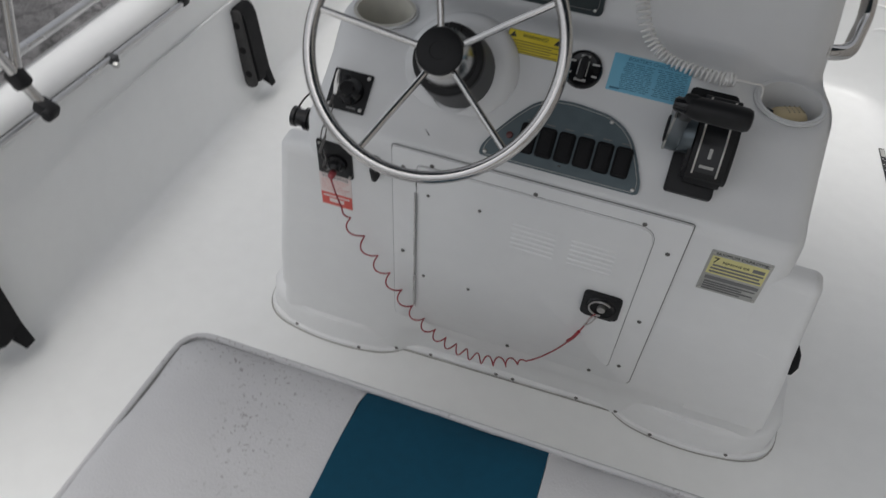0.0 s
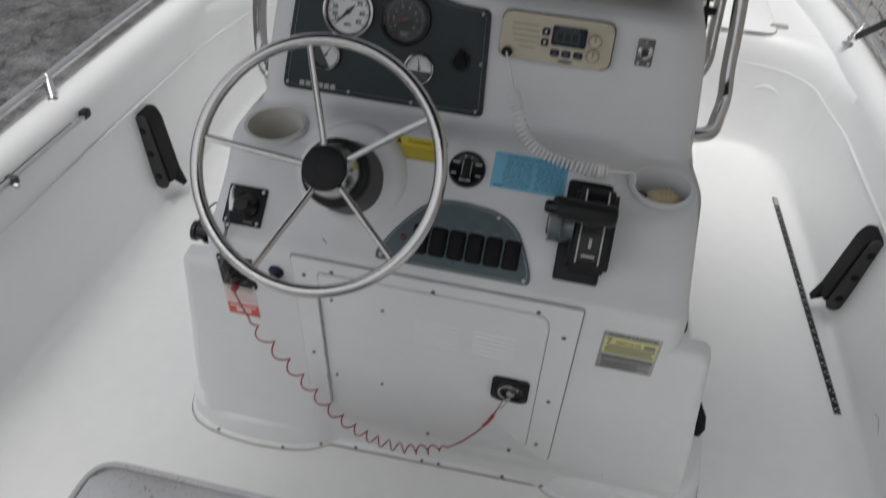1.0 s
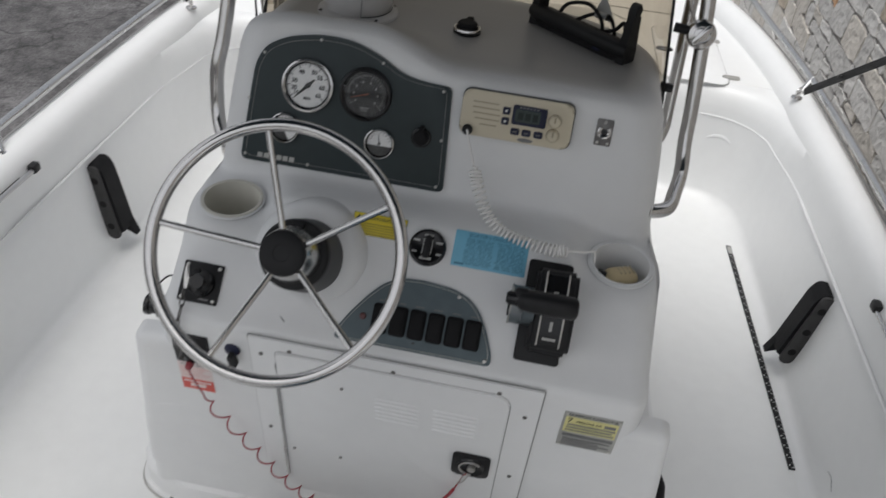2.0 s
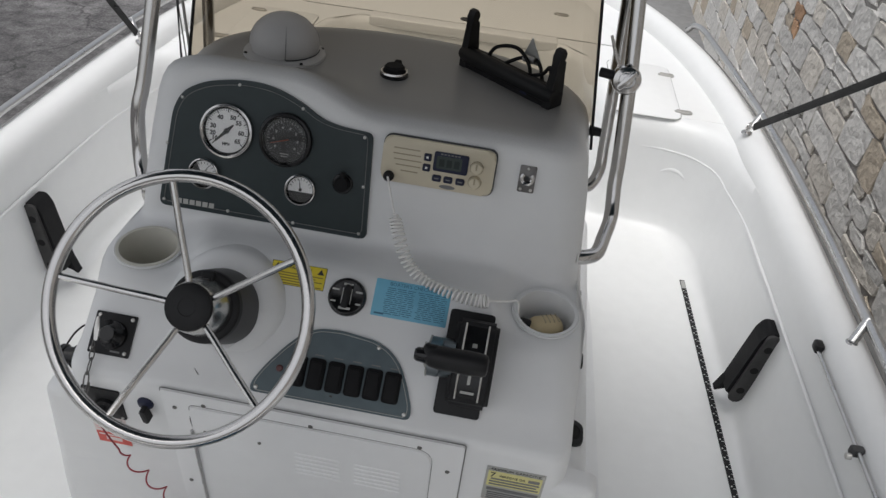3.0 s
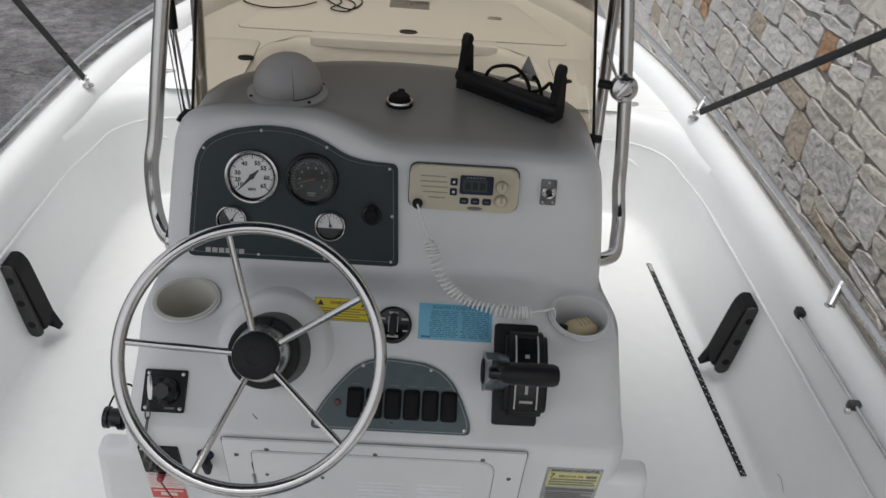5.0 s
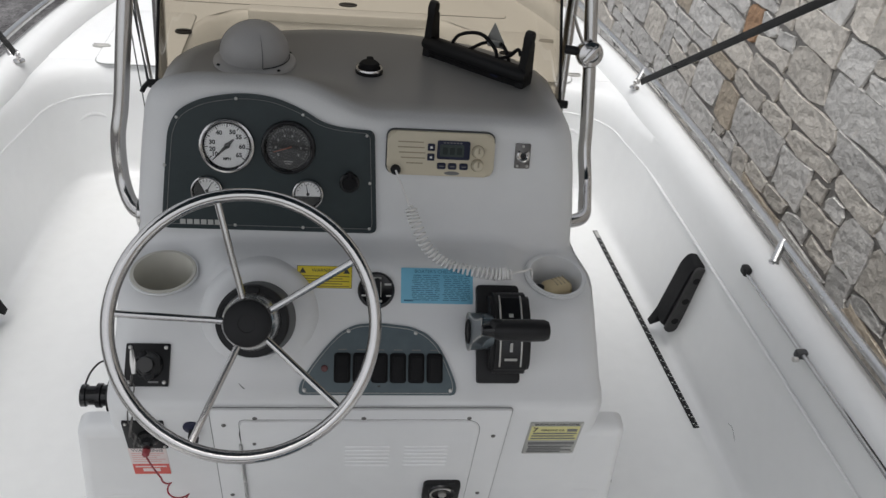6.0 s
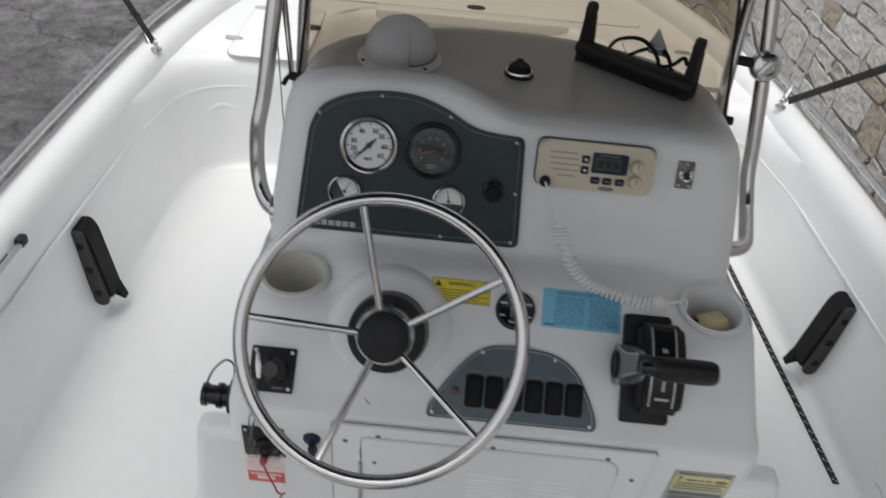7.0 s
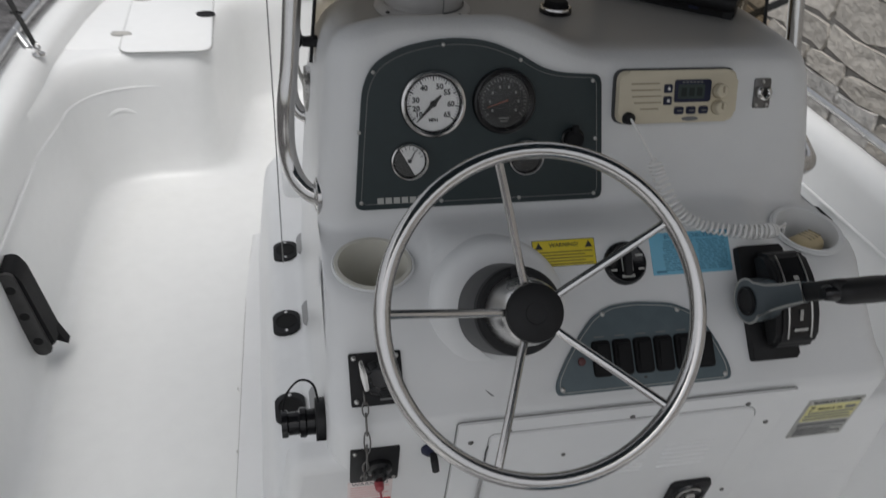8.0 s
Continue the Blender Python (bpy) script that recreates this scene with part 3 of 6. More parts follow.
# moulded bead along the liner and across the forward bulkheads
for s in (-1, 1):
    pts = [Vector((s * (beam(y) - 0.1303), y, 0.335)) for y in ((0.2, 0.5, 0.75, 1.0, 1.28) if s < 0 else (-0.7, -0.2, 0.3, 0.75, 1.0, 1.28))]
    path = smooth_path(pts, 6) + [Vector(cove_at(i, 10, s, 0.0022)) for i in range(1, 38)]
    n = len(path)
    part("liner_bead", tube(path, [0.0052 * min(1, (i + 1) / 14, (n - i) / 8) for i in range(n)], 8), GEL, hull)
    arch = []
    for k in range(9):
        low, high = Vector(cove_at(23 + k, 7, s, 0.0078)), Vector(cove_at(23 + k, 8, s, 0.0078))
        arch.append(low.lerp(high, 0.27 + 0.42 * math.sin(math.pi * (k + 0.5) / 9)))
    part("moulded_arch", tube(arch, [0.003, 0.007, 0.010, 0.011, 0.0115, 0.011, 0.010, 0.007, 0.003], 12), GEL, hull)


# ---- rails on the gunwales ----
def gunwale_rail(s):
    rail = thing("gunwale_rail", "stainless steel rail on posts along the gunwale", "rail", turned=HM, group="gunwale rails")
    def over(y):
        return 1.205 - 0.066 * max(0, y - 1.2) ** 1.7 if s > 0 else beam(y) - 0.014

    pts = [(s * over(y), y, sheer(y) + 0.034) for y in (-2.2, -1.5, -0.8, 0, 0.6, 1.2, 1.8, 2.2, 2.5, 2.68)]
    pts += [(s * (over(2.76) - 0.02), 2.75, sheer(2.76) + 0.03), (s * (over(2.78) - 0.04), 2.78, sheer(2.78) - 0.005)]
    part("rail_tube", tube(smooth_path(pts, 8), 0.0125, 14), STEEL_RAIL, rail)
    for y in (-1.3, -0.3, 0.71, 1.85):
        a = Vector((s * (over(y) - 0.040), y - 0.035, sheer(y) - 0.002))
        b = Vector((s * over(y), y + 0.015, sheer(y) + 0.038))
        part("post", tube([a, b], 0.0115, 12), STEEL_RAIL, rail)
        part("post_foot", lathe([(0, 0), (0.0145, 0), (0.0145, 0.003), (0.012, 0.005), (0, 0.005)], T(a), 18), STEEL_RAIL, rail)
    return rail


for s in (-1, 1):
    gunwale_rail(s)
    strip = thing("rub_rail", "grey vinyl rub rail along the outer gunwale edge", "rub rail", turned=HM, group="rub rails")
    part("insert", tube(smooth_path([(s * (beam(y) + 0.004), y, sheer(y) - 0.034) for y in (-2.3, -1, 0, 1, 1.8, 2.4, 2.8, 3.2, 3.5, 3.75)], 6), 0.011, 10), GREY_RUBBER, strip)


# ---- canvas top above the helm, held by straps ----
def canopy():
    top = thing("bimini_top", "dark canvas bimini top on a steel frame, held by black straps", "canopy", (0.1, -0.5, 1.9))

    def bow_at(u, t):
        """A point of the canvas: u from port to starboard, t from aft to forward."""
        y = -1.15 + t * (1.15 + (0.36 if u < 0.5 else 0.36) - 0.40 * u)
        x = -1.0 - 0.12 * (1 - t) + u * (2.30 + 0.10 * (1 - t))
        return Vector((x, y, 1.88 + 0.15 * (1 - (2 * u - 1) ** 2)))

    # the canvas is out of view; its reach is set to shade the console
    own = bmesh.new()
    n, k = 10, 12
    grid = [[own.verts.new(bow_at(i / k, 0.20 + 1.24 * j / n)) for i in range(k + 1)] for j in range(n + 1)]
    for a, b in zip(grid, grid[1:]):
        for i in range(k):
            own.faces.new((a[i], a[i + 1], b[i + 1], b[i]))
    bmesh.ops.solidify(own, geom=own.faces[:], thickness=0.004)
    part("canvas", own, CANVAS, top)
    for t in (0.22, 0.98, 1.42):
        part("bow", tube([bow_at(i / 12, t) - Vector((0, 0, 0.012)) for i in range(13)], 0.011, 10), STEEL, top)
    for s in (-1, 1):
        u = 0.0 if s < 0 else 1.0
        x = s * 1.056 - 0.012
        base_y = 0.055 if s < 0 else -0.45
        foot, joint = Vector((x, base_y, 0.470)), Vector((x + s * 0.045, base_y - 0.005, 0.535))
        part("leg", tube([foot, joint, (s * 1.18, -0.22, 1.25), bow_at(u, 0.5)], 0.0115, 12), STEEL, top)
        part("leg", tube([joint, (s * 1.15, base_y + 0.075, 0.75), bow_at(u, 0.98).lerp(Vector((s * 1.15, base_y + 0.075, 0.75)), 0.5), bow_at(u, 0.98)], 0.0115, 12), STEEL, top)
        part("deck_hinge", box(0.05, 0.034, 0.036, T(foot) @ Matrix.Rotation(0.4, 4, "Y"), 0.01), BLACK, top)
        part("jaw_slide", box(0.05, 0.036, 0.040, T(joint) @ Matrix.Rotation(0.9, 4, "Y"), 0.012), BLACK, top)
        own = disc(0.013, 0, 0.012, T(foot + Vector((-s * 0.02, -0.016, 0.0))) @ Matrix.Rotation(radians(90), 4, "X"), 0.003)
        part("pin", own, BLACK, top)
        base = HM @ Vector((s * 1.11, 1.77, sheer(1.77) + 0.012))
        end = bow_at(u, 0.98)
        part("strap", tube([base + (end - base) * t for t in (0.02, 0.25, 0.5, 0.75, 1)], 0.0125, 8, flat=0.12, up=(s * 1.0, 0, 0.2)), WEB, top, "black webbing strap")
        part("buckle", box(0.032, 0.012, 0.006, frame_of(base + (end - base) * 0.13, (1, 0, 0), end - base), 0.002), BLACK, top)
        own = lathe([(0, 0), (0.020, 0), (0.018, 0.005), (0.008, 0.008), (0.008, 0.020), (0, 0.022)], T(base - Vector((0, 0, 0.014))), 16)
        tube([base + Vector((s * 0.010 * math.cos(a), 0.012 * math.cos(a), 0.012 + 0.012 * math.sin(a))) for a in [radians(20 * i) for i in range(18)]], 0.003, 8, closed=True, bm=own)
        part("pad_eye", own, STEEL, top)


canopy()


# ---- console ----
FACE = frame_of((0, 0.28, 0.844), (1, 0, 0), (0, 0.36, 1))
DASH = frame_of((0, 0.026, 0.676), (1, 0, 0), (0, 0.72, 0.70))
DOOR = frame_of((0, 0.0, 0.641), (1, 0, 0), (0, -0.13, 1))

console = thing("console", "white fibreglass centre console with grey hood and dark panels", "console", (0, 0.5, 0.0))


def step(x, a, b):
    t = min(1, max(0, (x - a) / (b - a)))
    return t * t * (3 - 2 * t)


def hump(x, y):
    return 0.047 * step(-x, -0.015, 0.15) * (1 - 0.5 * step(-x, 0.29, 0.42)) * (1 - step(y, 0.37, 0.505))


def ring(z, yf, yb, hw, rf, rb):
    """A plan outline of the console: aft side from port to starboard, then round the bow side."""
    out = []
    n = 44
    for i in range(n + 1):
        out.append((-hw + rf + 2 * (hw - rf) * i / n, yf))
    for i in range(1, 9):
        a = radians(-90 + 90 * i / 8)
        out.append((hw - rf + rf * math.cos(a), yf + rf + rf * math.sin(a)))
    rx = min(rb, hw * 0.95)
    for i in range(1, 7):
        out.append((hw, yf + rf + (yb - rb * 0.6 - yf - rf) * i / 7))
    for i in range(0, 13):
        a = radians(90 * i / 12)
        out.append((hw - rx + rx * math.cos(a), yb - rb * 0.6 + rb * 0.6 * math.sin(a)))
    for i in range(12, -1, -1):
        a = radians(90 * i / 12)
        out.append((-(hw - rx + rx * math.cos(a)), yb - rb * 0.6 + rb * 0.6 * math.sin(a)))
    for i in range(6, 0, -1):
        out.append((-hw, yf + rf + (yb - rb * 0.6 - yf - rf) * i / 7))
    for i in range(8, 0, -1):
        a = radians(-90 + 90 * i / 8)
        out.append((-(hw - rf + rf * math.cos(a)), yf + rf + rf * math.sin(a)))
    return [(x, y, z) for x, y in out]


LEVELS = [
    (0, 0.118, 1.42, 0.56, 0.03, 0.3), (0.05, 0.108, 1.42, 0.555, 0.03, 0.3), (0.075, 0.101, 1.42, 0.5525, 0.03, 0.3), (0.1, 0.088, 1.42, 0.55, 0.03, 0.3), (0.135, 0.0672, 1.415, 0.546, 0.03, 0.3), (0.17, 0.0615, 1.41, 0.5415, 0.028, 0.3), (0.2, 0.0573, 1.41, 0.538, 0.028, 0.3), (0.3, 0.0443, 1.4, 0.526, 0.028, 0.3),
    (0.345, 0.0385, 1.395, 0.52, 0.028, 0.3), (0.365, 0.0359, 1.39, 0.515, 0.028, 0.3), (0.378, 0.0342, 1.385, 0.507, 0.028, 0.3), (0.386, 0.0331, 1.38, 0.497, 0.028, 0.3),
    (0.39, 0.0326, 1.37, 0.48, 0.028, 0.3), (0.3915, 0.0325, 1.2, 0.462, 0.034, 0.3), (0.396, 0.0322, 1.05, 0.451, 0.034, 0.3), (0.405, 0.0313, 1, 0.444, 0.034, 0.3),
    (0.425, 0.0287, 0.98, 0.4385, 0.034, 0.3), (0.5, 0.0183, 0.94, 0.436, 0.034, 0.3), (0.6, 0.0053, 0.9, 0.4345, 0.034, 0.3),
    (0.64, 0.0002, 0.89, 0.4327, 0.034, 0.28), (0.655, -0.0005, 0.88, 0.4317, 0.034, 0.28), (0.663, 0.003, 0.88, 0.4311, 0.034, 0.28),
    (0.671, 0.011, 0.88, 0.4306, 0.034, 0.28), (0.68, 0.0301, 0.88, 0.43, 0.036, 0.28), (0.7, 0.0507, 0.87, 0.429, 0.04, 0.28), (0.72, 0.0713, 0.87, 0.428, 0.04, 0.28),
    (0.735, 0.0867, 0.87, 0.4265, 0.04, 0.28), (0.75, 0.1021, 0.865, 0.425, 0.042, 0.28), (0.765, 0.1176, 0.86, 0.4235, 0.045, 0.28), (0.78, 0.133, 0.86, 0.422, 0.047, 0.28),
    (0.793, 0.1464, 0.855, 0.4207, 0.05, 0.28), (0.805, 0.1587, 0.85, 0.4193, 0.05, 0.28), (0.819, 0.1735, 0.85, 0.4173, 0.05, 0.28), (0.8255, 0.183, 0.85, 0.4164, 0.052, 0.28),
    (0.828, 0.196, 0.85, 0.416, 0.055, 0.28), (0.828, 0.215, 0.85, 0.416, 0.055, 0.28), (0.826, 0.245, 0.85, 0.4163, 0.055, 0.28), (0.8275, 0.262, 0.85, 0.4161, 0.055, 0.28),
    (0.833, 0.272, 0.85, 0.4155, 0.055, 0.28), (0.844, 0.279, 0.85, 0.4144, 0.055, 0.28), (0.86, 0.2858, 0.84, 0.4129, 0.055, 0.28), (0.9, 0.3002, 0.83, 0.409, 0.055, 0.28),
    (0.95, 0.3182, 0.81, 0.404, 0.055, 0.3), (0.98, 0.329, 0.8, 0.3992, 0.055, 0.32), (1, 0.3362, 0.79, 0.396, 0.055, 0.34), (1.018, 0.3426, 0.785, 0.389, 0.055, 0.36),
    (1.03, 0.3478, 0.778, 0.381, 0.055, 0.37), (1.038, 0.3535, 0.772, 0.371, 0.055, 0.37), (1.043, 0.362, 0.764, 0.359, 0.055, 0.36), (1.045, 0.375, 0.752, 0.346, 0.055, 0.34),
    (1.045, 0.4, 0.735, 0.336, 0.05, 0.32), (1.043, 0.44, 0.71, 0.322, 0.05, 0.27), (1.041, 0.49, 0.68, 0.302, 0.04, 0.16), (1.04, 0.53, 0.655, 0.282, 0.03, 0.09),
]
CUPS = [(-0.354, 0.188, 0.801), (0.356, 0.206, 0.798)]


def cup_flat(x, y, z):
    """The dash swells to a flat round boss at each cup holder."""
    for cx, cy, cz in CUPS:
        d = math.hypot(x - cx, y - cy)
        if d < 0.105 and z < 0.9:
            k = 1 - step(d, 0.060, 0.105)
            z += k * (cz + (y - cy) * (0.08 if cx < 0 else 0.14) - 0.002 - z)
    return z


own = bmesh.new()
grey_mask = own.verts.layers.float.new("hood_grey")
rings = []
for lev in LEVELS:
    row = []
    for x, y, z in ring(*lev):
        x -= 0.008 * step(lev[0], 0.74, 0.83)
        k = step(z, 0.93, 1.04) if z < 1.04 else 1.0
        h = hump(x, y) * k
        if lev[0] < 0.16 and y < 0.2:
            plane = 0.13 * (0.641 - lev[0]) + 0.0012 + (0.022 * (1 - step(lev[0], 0.09, 0.16)) if x > 0 else 0.0)
            y += (plane + max(0.0, y - lev[1]) - y) * step(abs(x), 0.20, 0.29)
        side_drop = 0.028 * step(abs(x), 0.24, 0.40) * step(z, 0.77, 0.82) * (1 - step(z, 0.83, 0.86))
        z = z + h - side_drop
        if 0.68 < lev[0] < 0.85:
            z = cup_flat(x, y, z)
        row.append(own.verts.new((x, y + 0.36 * h * (1 - step(y, 0.35, 0.45)), z)))
    rings.append(row)
for i, (a, b) in enumerate(zip(rings, rings[1:])):
    for k in range(len(a)):
        j = (k + 1) % len(a)
        own.faces.new((a[k], a[j], b[j], b[k]))
own.faces.new(rings[-1])
own.faces.new(rings[0][::-1])
# the colour blends from white to grey across the rolled front edge
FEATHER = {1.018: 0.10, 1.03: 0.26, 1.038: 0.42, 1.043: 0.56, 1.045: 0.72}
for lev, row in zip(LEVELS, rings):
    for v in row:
        v[grey_mask] = -0.3 if lev[0] < 1.01 else (1.3 if lev[1] > 0.43 else (0.9 if lev[1] > 0.39 else FEATHER[lev[0]]))
body = part("console_body", own, MOULDING, console, "white moulded body with grey hood", angle=60)


def front_fin(s):
    """The front face runs on past the upper body, down to the wider lower body."""
    edge = [(0.38, -0.046), (0.488, -0.046), (0.5155, -0.262), (0.5285, -0.345), (0.5395, -0.440), (0.5455, -0.500), (0.38, -0.500)]
    edge = [(s * x, v) for x, v in (edge if s < 0 else edge[::-1])]
    own = slab(edge, -0.042, -0.0005, DOOR)
    inv = DOOR.inverted()
    rim = []
    for e in own.edges:
        p, q = [inv @ v.co for v in e.verts]
        if (min(p.z, q.z) > -0.01 and max(abs(p.x), abs(q.x)) > 0.46 and max(p.y, q.y) > -0.499) or (min(p.y, q.y) > -0.055 and min(abs(p.x), abs(q.x)) > 0.46):
            rim.append(e)
    bmesh.ops.bevel(own, geom=rim, offset=0.020, segments=5, profile=0.5, affect="EDGES")
    face = max(own.faces, key=lambda f: f.calc_area() * max(0, f.normal.dot(DOOR.to_3x3() @ Vector((0, 0, 1)))))
    bmesh.ops.inset_individual(own, faces=[face], thickness=0.002)
    part("front_fin", own, GEL_CONSOLE, console, angle=60)


for s in (-1, 1):
    front_fin(s)
part("forward_step", slab(rounded([(0.470, 1.03), (0.475, 1.20), (0.44, 1.42), (-0.44, 1.42), (-0.475, 1.20), (-0.470, 1.03)], [0.03, 0.03, 0.12, 0.12, 0.03, 0.03]), 0.34, 0.452, bevel=0.022, segments=4), GEL_CONSOLE, console, angle=70)


def foot(s):
    """The rounded moulded foot at a lower corner of the console."""
    edge = [(0.245, 0.108), (0.27, 0.088), (0.3, 0.074), (0.35, 0.064), (0.41, 0.06), (0.47, 0.063), (0.535, 0.076), (0.583, 0.104), (0.608, 0.15), (0.613, 0.25), (0.606, 0.42), (0.598, 0.73), (0.588, 1.08), (0.572, 1.35), (0.48, 1.38), (0.48, 0.25), (0.42, 0.17), (0.25, 0.15)]
    back, high = (0.001, 0.074) if s < 0 else (0.019, 0.084)
    edge = [(x, y + back * (1 if y < 0.5 else 0)) for x, y in edge]
    own = slab([(s * x, y) for x, y in (edge if s > 0 else edge[::-1])], 0.0, high, bevel=0.019, segments=5)
    part("moulded_foot", own, GEL_CONSOLE, console, angle=70)
    own = tube(smooth_path([(s * x, y, 0.006) for x, y in edge[:14]], 3), 0.007, 8)
    part("foot_flange", own, GEL_CONSOLE, console)
    # grey line drawn where the foot meets the sole
    part("sealant_line", tube(smooth_path([(s * (x + 0.0082 * (x > 0.5)), y - 0.0066 * (y < 0.13), 0.0012) for x, y in edge[:14]], 3), 0.0017, 6), BASE_LINE, console)
    for x, y in ((s * 0.262, 0.088), (s * 0.345, 0.056), (s * 0.51, 0.066)):
        screw(T((x, y + back, 0.012)) @ Matrix.Rotation(radians(90), 4, "X"), console, 0.0045, material=DARK_STEEL)
    for y in (0.26, 0.4, 0.55, 0.75):
        screw(T((s * 0.612, y, 0.010)) @ Matrix.Rotation(s * radians(90), 4, "Y"), console, 0.0045)


for s in (-1, 1):
    foot(s)
part("base_flange", tube([(-0.27, 0.110, 0.008), (0.27, 0.124, 0.008)], 0.011, 10), GEL_CONSOLE, console)
part("sealant_line", tube([(-0.25, 0.0995, 0.0012), (0.25, 0.1125, 0.0012)], 0.0020, 6), BASE_LINE, console)
for x in (-0.18, -0.02, 0.02, 0.17):
    screw(T((x, 0.106 + 0.026 * x, 0.011)) @ Matrix.Rotation(radians(90), 4, "X"), console, 0.0045, material=DARK_STEEL)

# cup wells are cut through the dash
CUP_M = [T(c) @ Matrix.Rotation(radians(4.6 if c[0] < 0 else 8), 4, "X") for c in CUPS]
for m in CUP_M:
    cutter = new("scratch_cutter", bpy.data.meshes.new("scratch_cutter"))
    tmp = disc(0.0505, -0.10, 0.06, m, n=40)
    bmesh.ops.recalc_face_normals(tmp, faces=tmp.faces[:])
    tmp.to_mesh(cutter.data)
    tmp.free()
    cut = body.modifiers.new("cut", "BOOLEAN")
    cut.operation, cut.solver, cut.object = "DIFFERENCE", "EXACT", cutter
    bpy.context.view_layer.update()
    me = bpy.data.meshes.new_from_object(body.evaluated_get(bpy.context.evaluated_depsgraph_get()))
    body.modifiers.clear()
    body.data = me
    bpy.data.objects.remove(cutter)
body.data.name = "console_body"

for m in CUP_M:
    holder = thing("cup_holder", "off-white plastic cup holder set into the dash", "cup holder", m.translation, "cup holders")
    part("cup", lathe([(0.056, 0.002), (0.055, 0.0045), (0.050, 0.004), (0.049, 0.0), (0.047, -0.03), (0.045, -0.082), (0.043, -0.086), (0, -0.086), (0, -0.089), (0.046, -0.089), (0.0495, -0.03), (0.0500, -0.002), (0.056, 0.002)], m, 40), CUP if m.translation.x < 0 else GEL_CONSOLE, holder)
    part("rim_ring", tube([m @ Vector((0.0575 * math.cos(a), 0.0575 * math.sin(a), 0.0012)) for a in [radians(9 * k) for k in range(40)]], 0.0022, 6, closed=True), GEL_CONSOLE, holder)


# ---- on the sloping dash and front of the console ----
def on(frame_m, x, s, h=0.0, turn=0.0):
    return frame_m @ T((x, s, h)) @ Matrix.Rotation(radians(turn), 4, "Z")


# access door
door = thing("console_door", "white access door with louvres, hinge and black latch in the console front", "door", (0, 0, 0.4))
part("door_frame", slab(rounded(rect(-0.259, -0.478, 0.259, 0.023), [0.02, 0.02, 0.006, 0.006]), -0.002, 0.0045, DOOR, bevel=0.003), GEL_CONSOLE, door)
# grey tube paints the shaded gap round the frame
part("shadow_gap", tube([DOOR @ Vector((x, s, 0.0)) for x, s in rounded(rect(-0.2605, -0.4795, 0.2605, 0.0245), [0.02, 0.02, 0.006, 0.006])], 0.0010, 6, closed=True), GREY_RUBBER, door)
part("door_leaf", slab(rounded(rect(-0.211, -0.428, 0.207, -0.006), [0.012, 0.012, 0.035, 0.012]), 0.003, 0.0085, DOOR, bevel=0.003), GEL_CONSOLE, door)
# another one for the shaded gap round the leaf
part("leaf_seam", tube([DOOR @ Vector((x, s, 0.0046)) for x, s in rounded(rect(-0.2125, -0.4295, 0.2085, -0.0045), [0.012, 0.012, 0.035, 0.012])], 0.0006, 6, closed=True), GREY_RUBBER, door)
part("hinge", tube([DOOR @ Vector((-0.2125, s, 0.0095)) for s in (-0.409, -0.24, -0.073)], 0.0035, 8), STEEL_RAIL, door)
for x0 in (-0.033, 0.074):
    for i in range(6):
        s = -0.084 - 0.0122 * i
        part("louvre", tube([DOOR @ Vector((x0 + 0.0425 + 0.0425 * k, s, 0.0075)) for k in (-1, -0.9, 0.9, 1)], [0.0005, 0.0032, 0.0032, 0.0005], 8), GEL_CONSOLE, door)
for x, s in ((-0.185, 0), (0, 0), (0.185, 0), (0.236, -0.055), (-0.24, -0.25), (0.234, -0.255), (0.229, -0.415), (0.175, -0.462), (-0.002, -0.466), (-0.238, -0.02)):
    screw(on(DOOR, x, s, 0.0045), door, 0.0042, material=DARK_STEEL)
for x, s in ((-0.189, -0.071), (-0.092, -0.073), (-0.194, -0.306), (-0.099, -0.307)):
    screw(on(DOOR, x, s, 0.0085), door, 0.0034, material=DARK_STEEL)
latch = part("latch", slab(rounded(rect(-0.036, -0.034, 0.036, 0.034), 0.012), 0, 0.008, on(DOOR, 0.158, -0.232, 0.008), bevel=0.003), BLACK, door, "black flush latch with a steel ring")
part("latch_dish", lathe([(0.028, 0.008), (0.026, 0.012), (0.022, 0.010), (0.016, 0.0085), (0, 0.0085)], on(DOOR, 0.158, -0.232, 0.008), 28), BLACK_GLOSS, latch)
part("latch_ring", tube([on(DOOR, 0.158, -0.232, 0.020) @ Vector((0.021 * math.cos(a), 0.021 * math.sin(a), 0)) for a in [radians(15 * i + 40) for i in range(17)]], 0.0019, 8), STEEL_DULL, latch)
part("latch_barrel", disc(0.008, 0.008, 0.016, on(DOOR, 0.160, -0.232, 0.008), 0.002), STEEL_DULL, latch)
own = bmesh.new()
for pts in (((-0.21, -0.03), (-0.213, -0.045), (-0.2115, -0.07)), ((-0.205, -0.045), (-0.2085, -0.06), (-0.2105, -0.085))):
    tube(smooth_path([DOOR @ Vector((x, s, 0.006)) for x, s in pts], 4), 0.0013, 6, bm=own)
part("hinge_wire", own, CHARCOAL, door)


# capacity label
def plate(name, label, category, outline_frame, x0, s0, x1, s1, material, h=0.0008, r=0.002):
    t = thing(name, label, category, (outline_frame @ Vector(((x0 + x1) / 2, (s0 + s1) / 2, 0))))
    part("backing", slab(rounded(rect(x0, s0, x1, s1), r), -0.0005, h, outline_frame, bevel=0.0003), material, t)
    return t


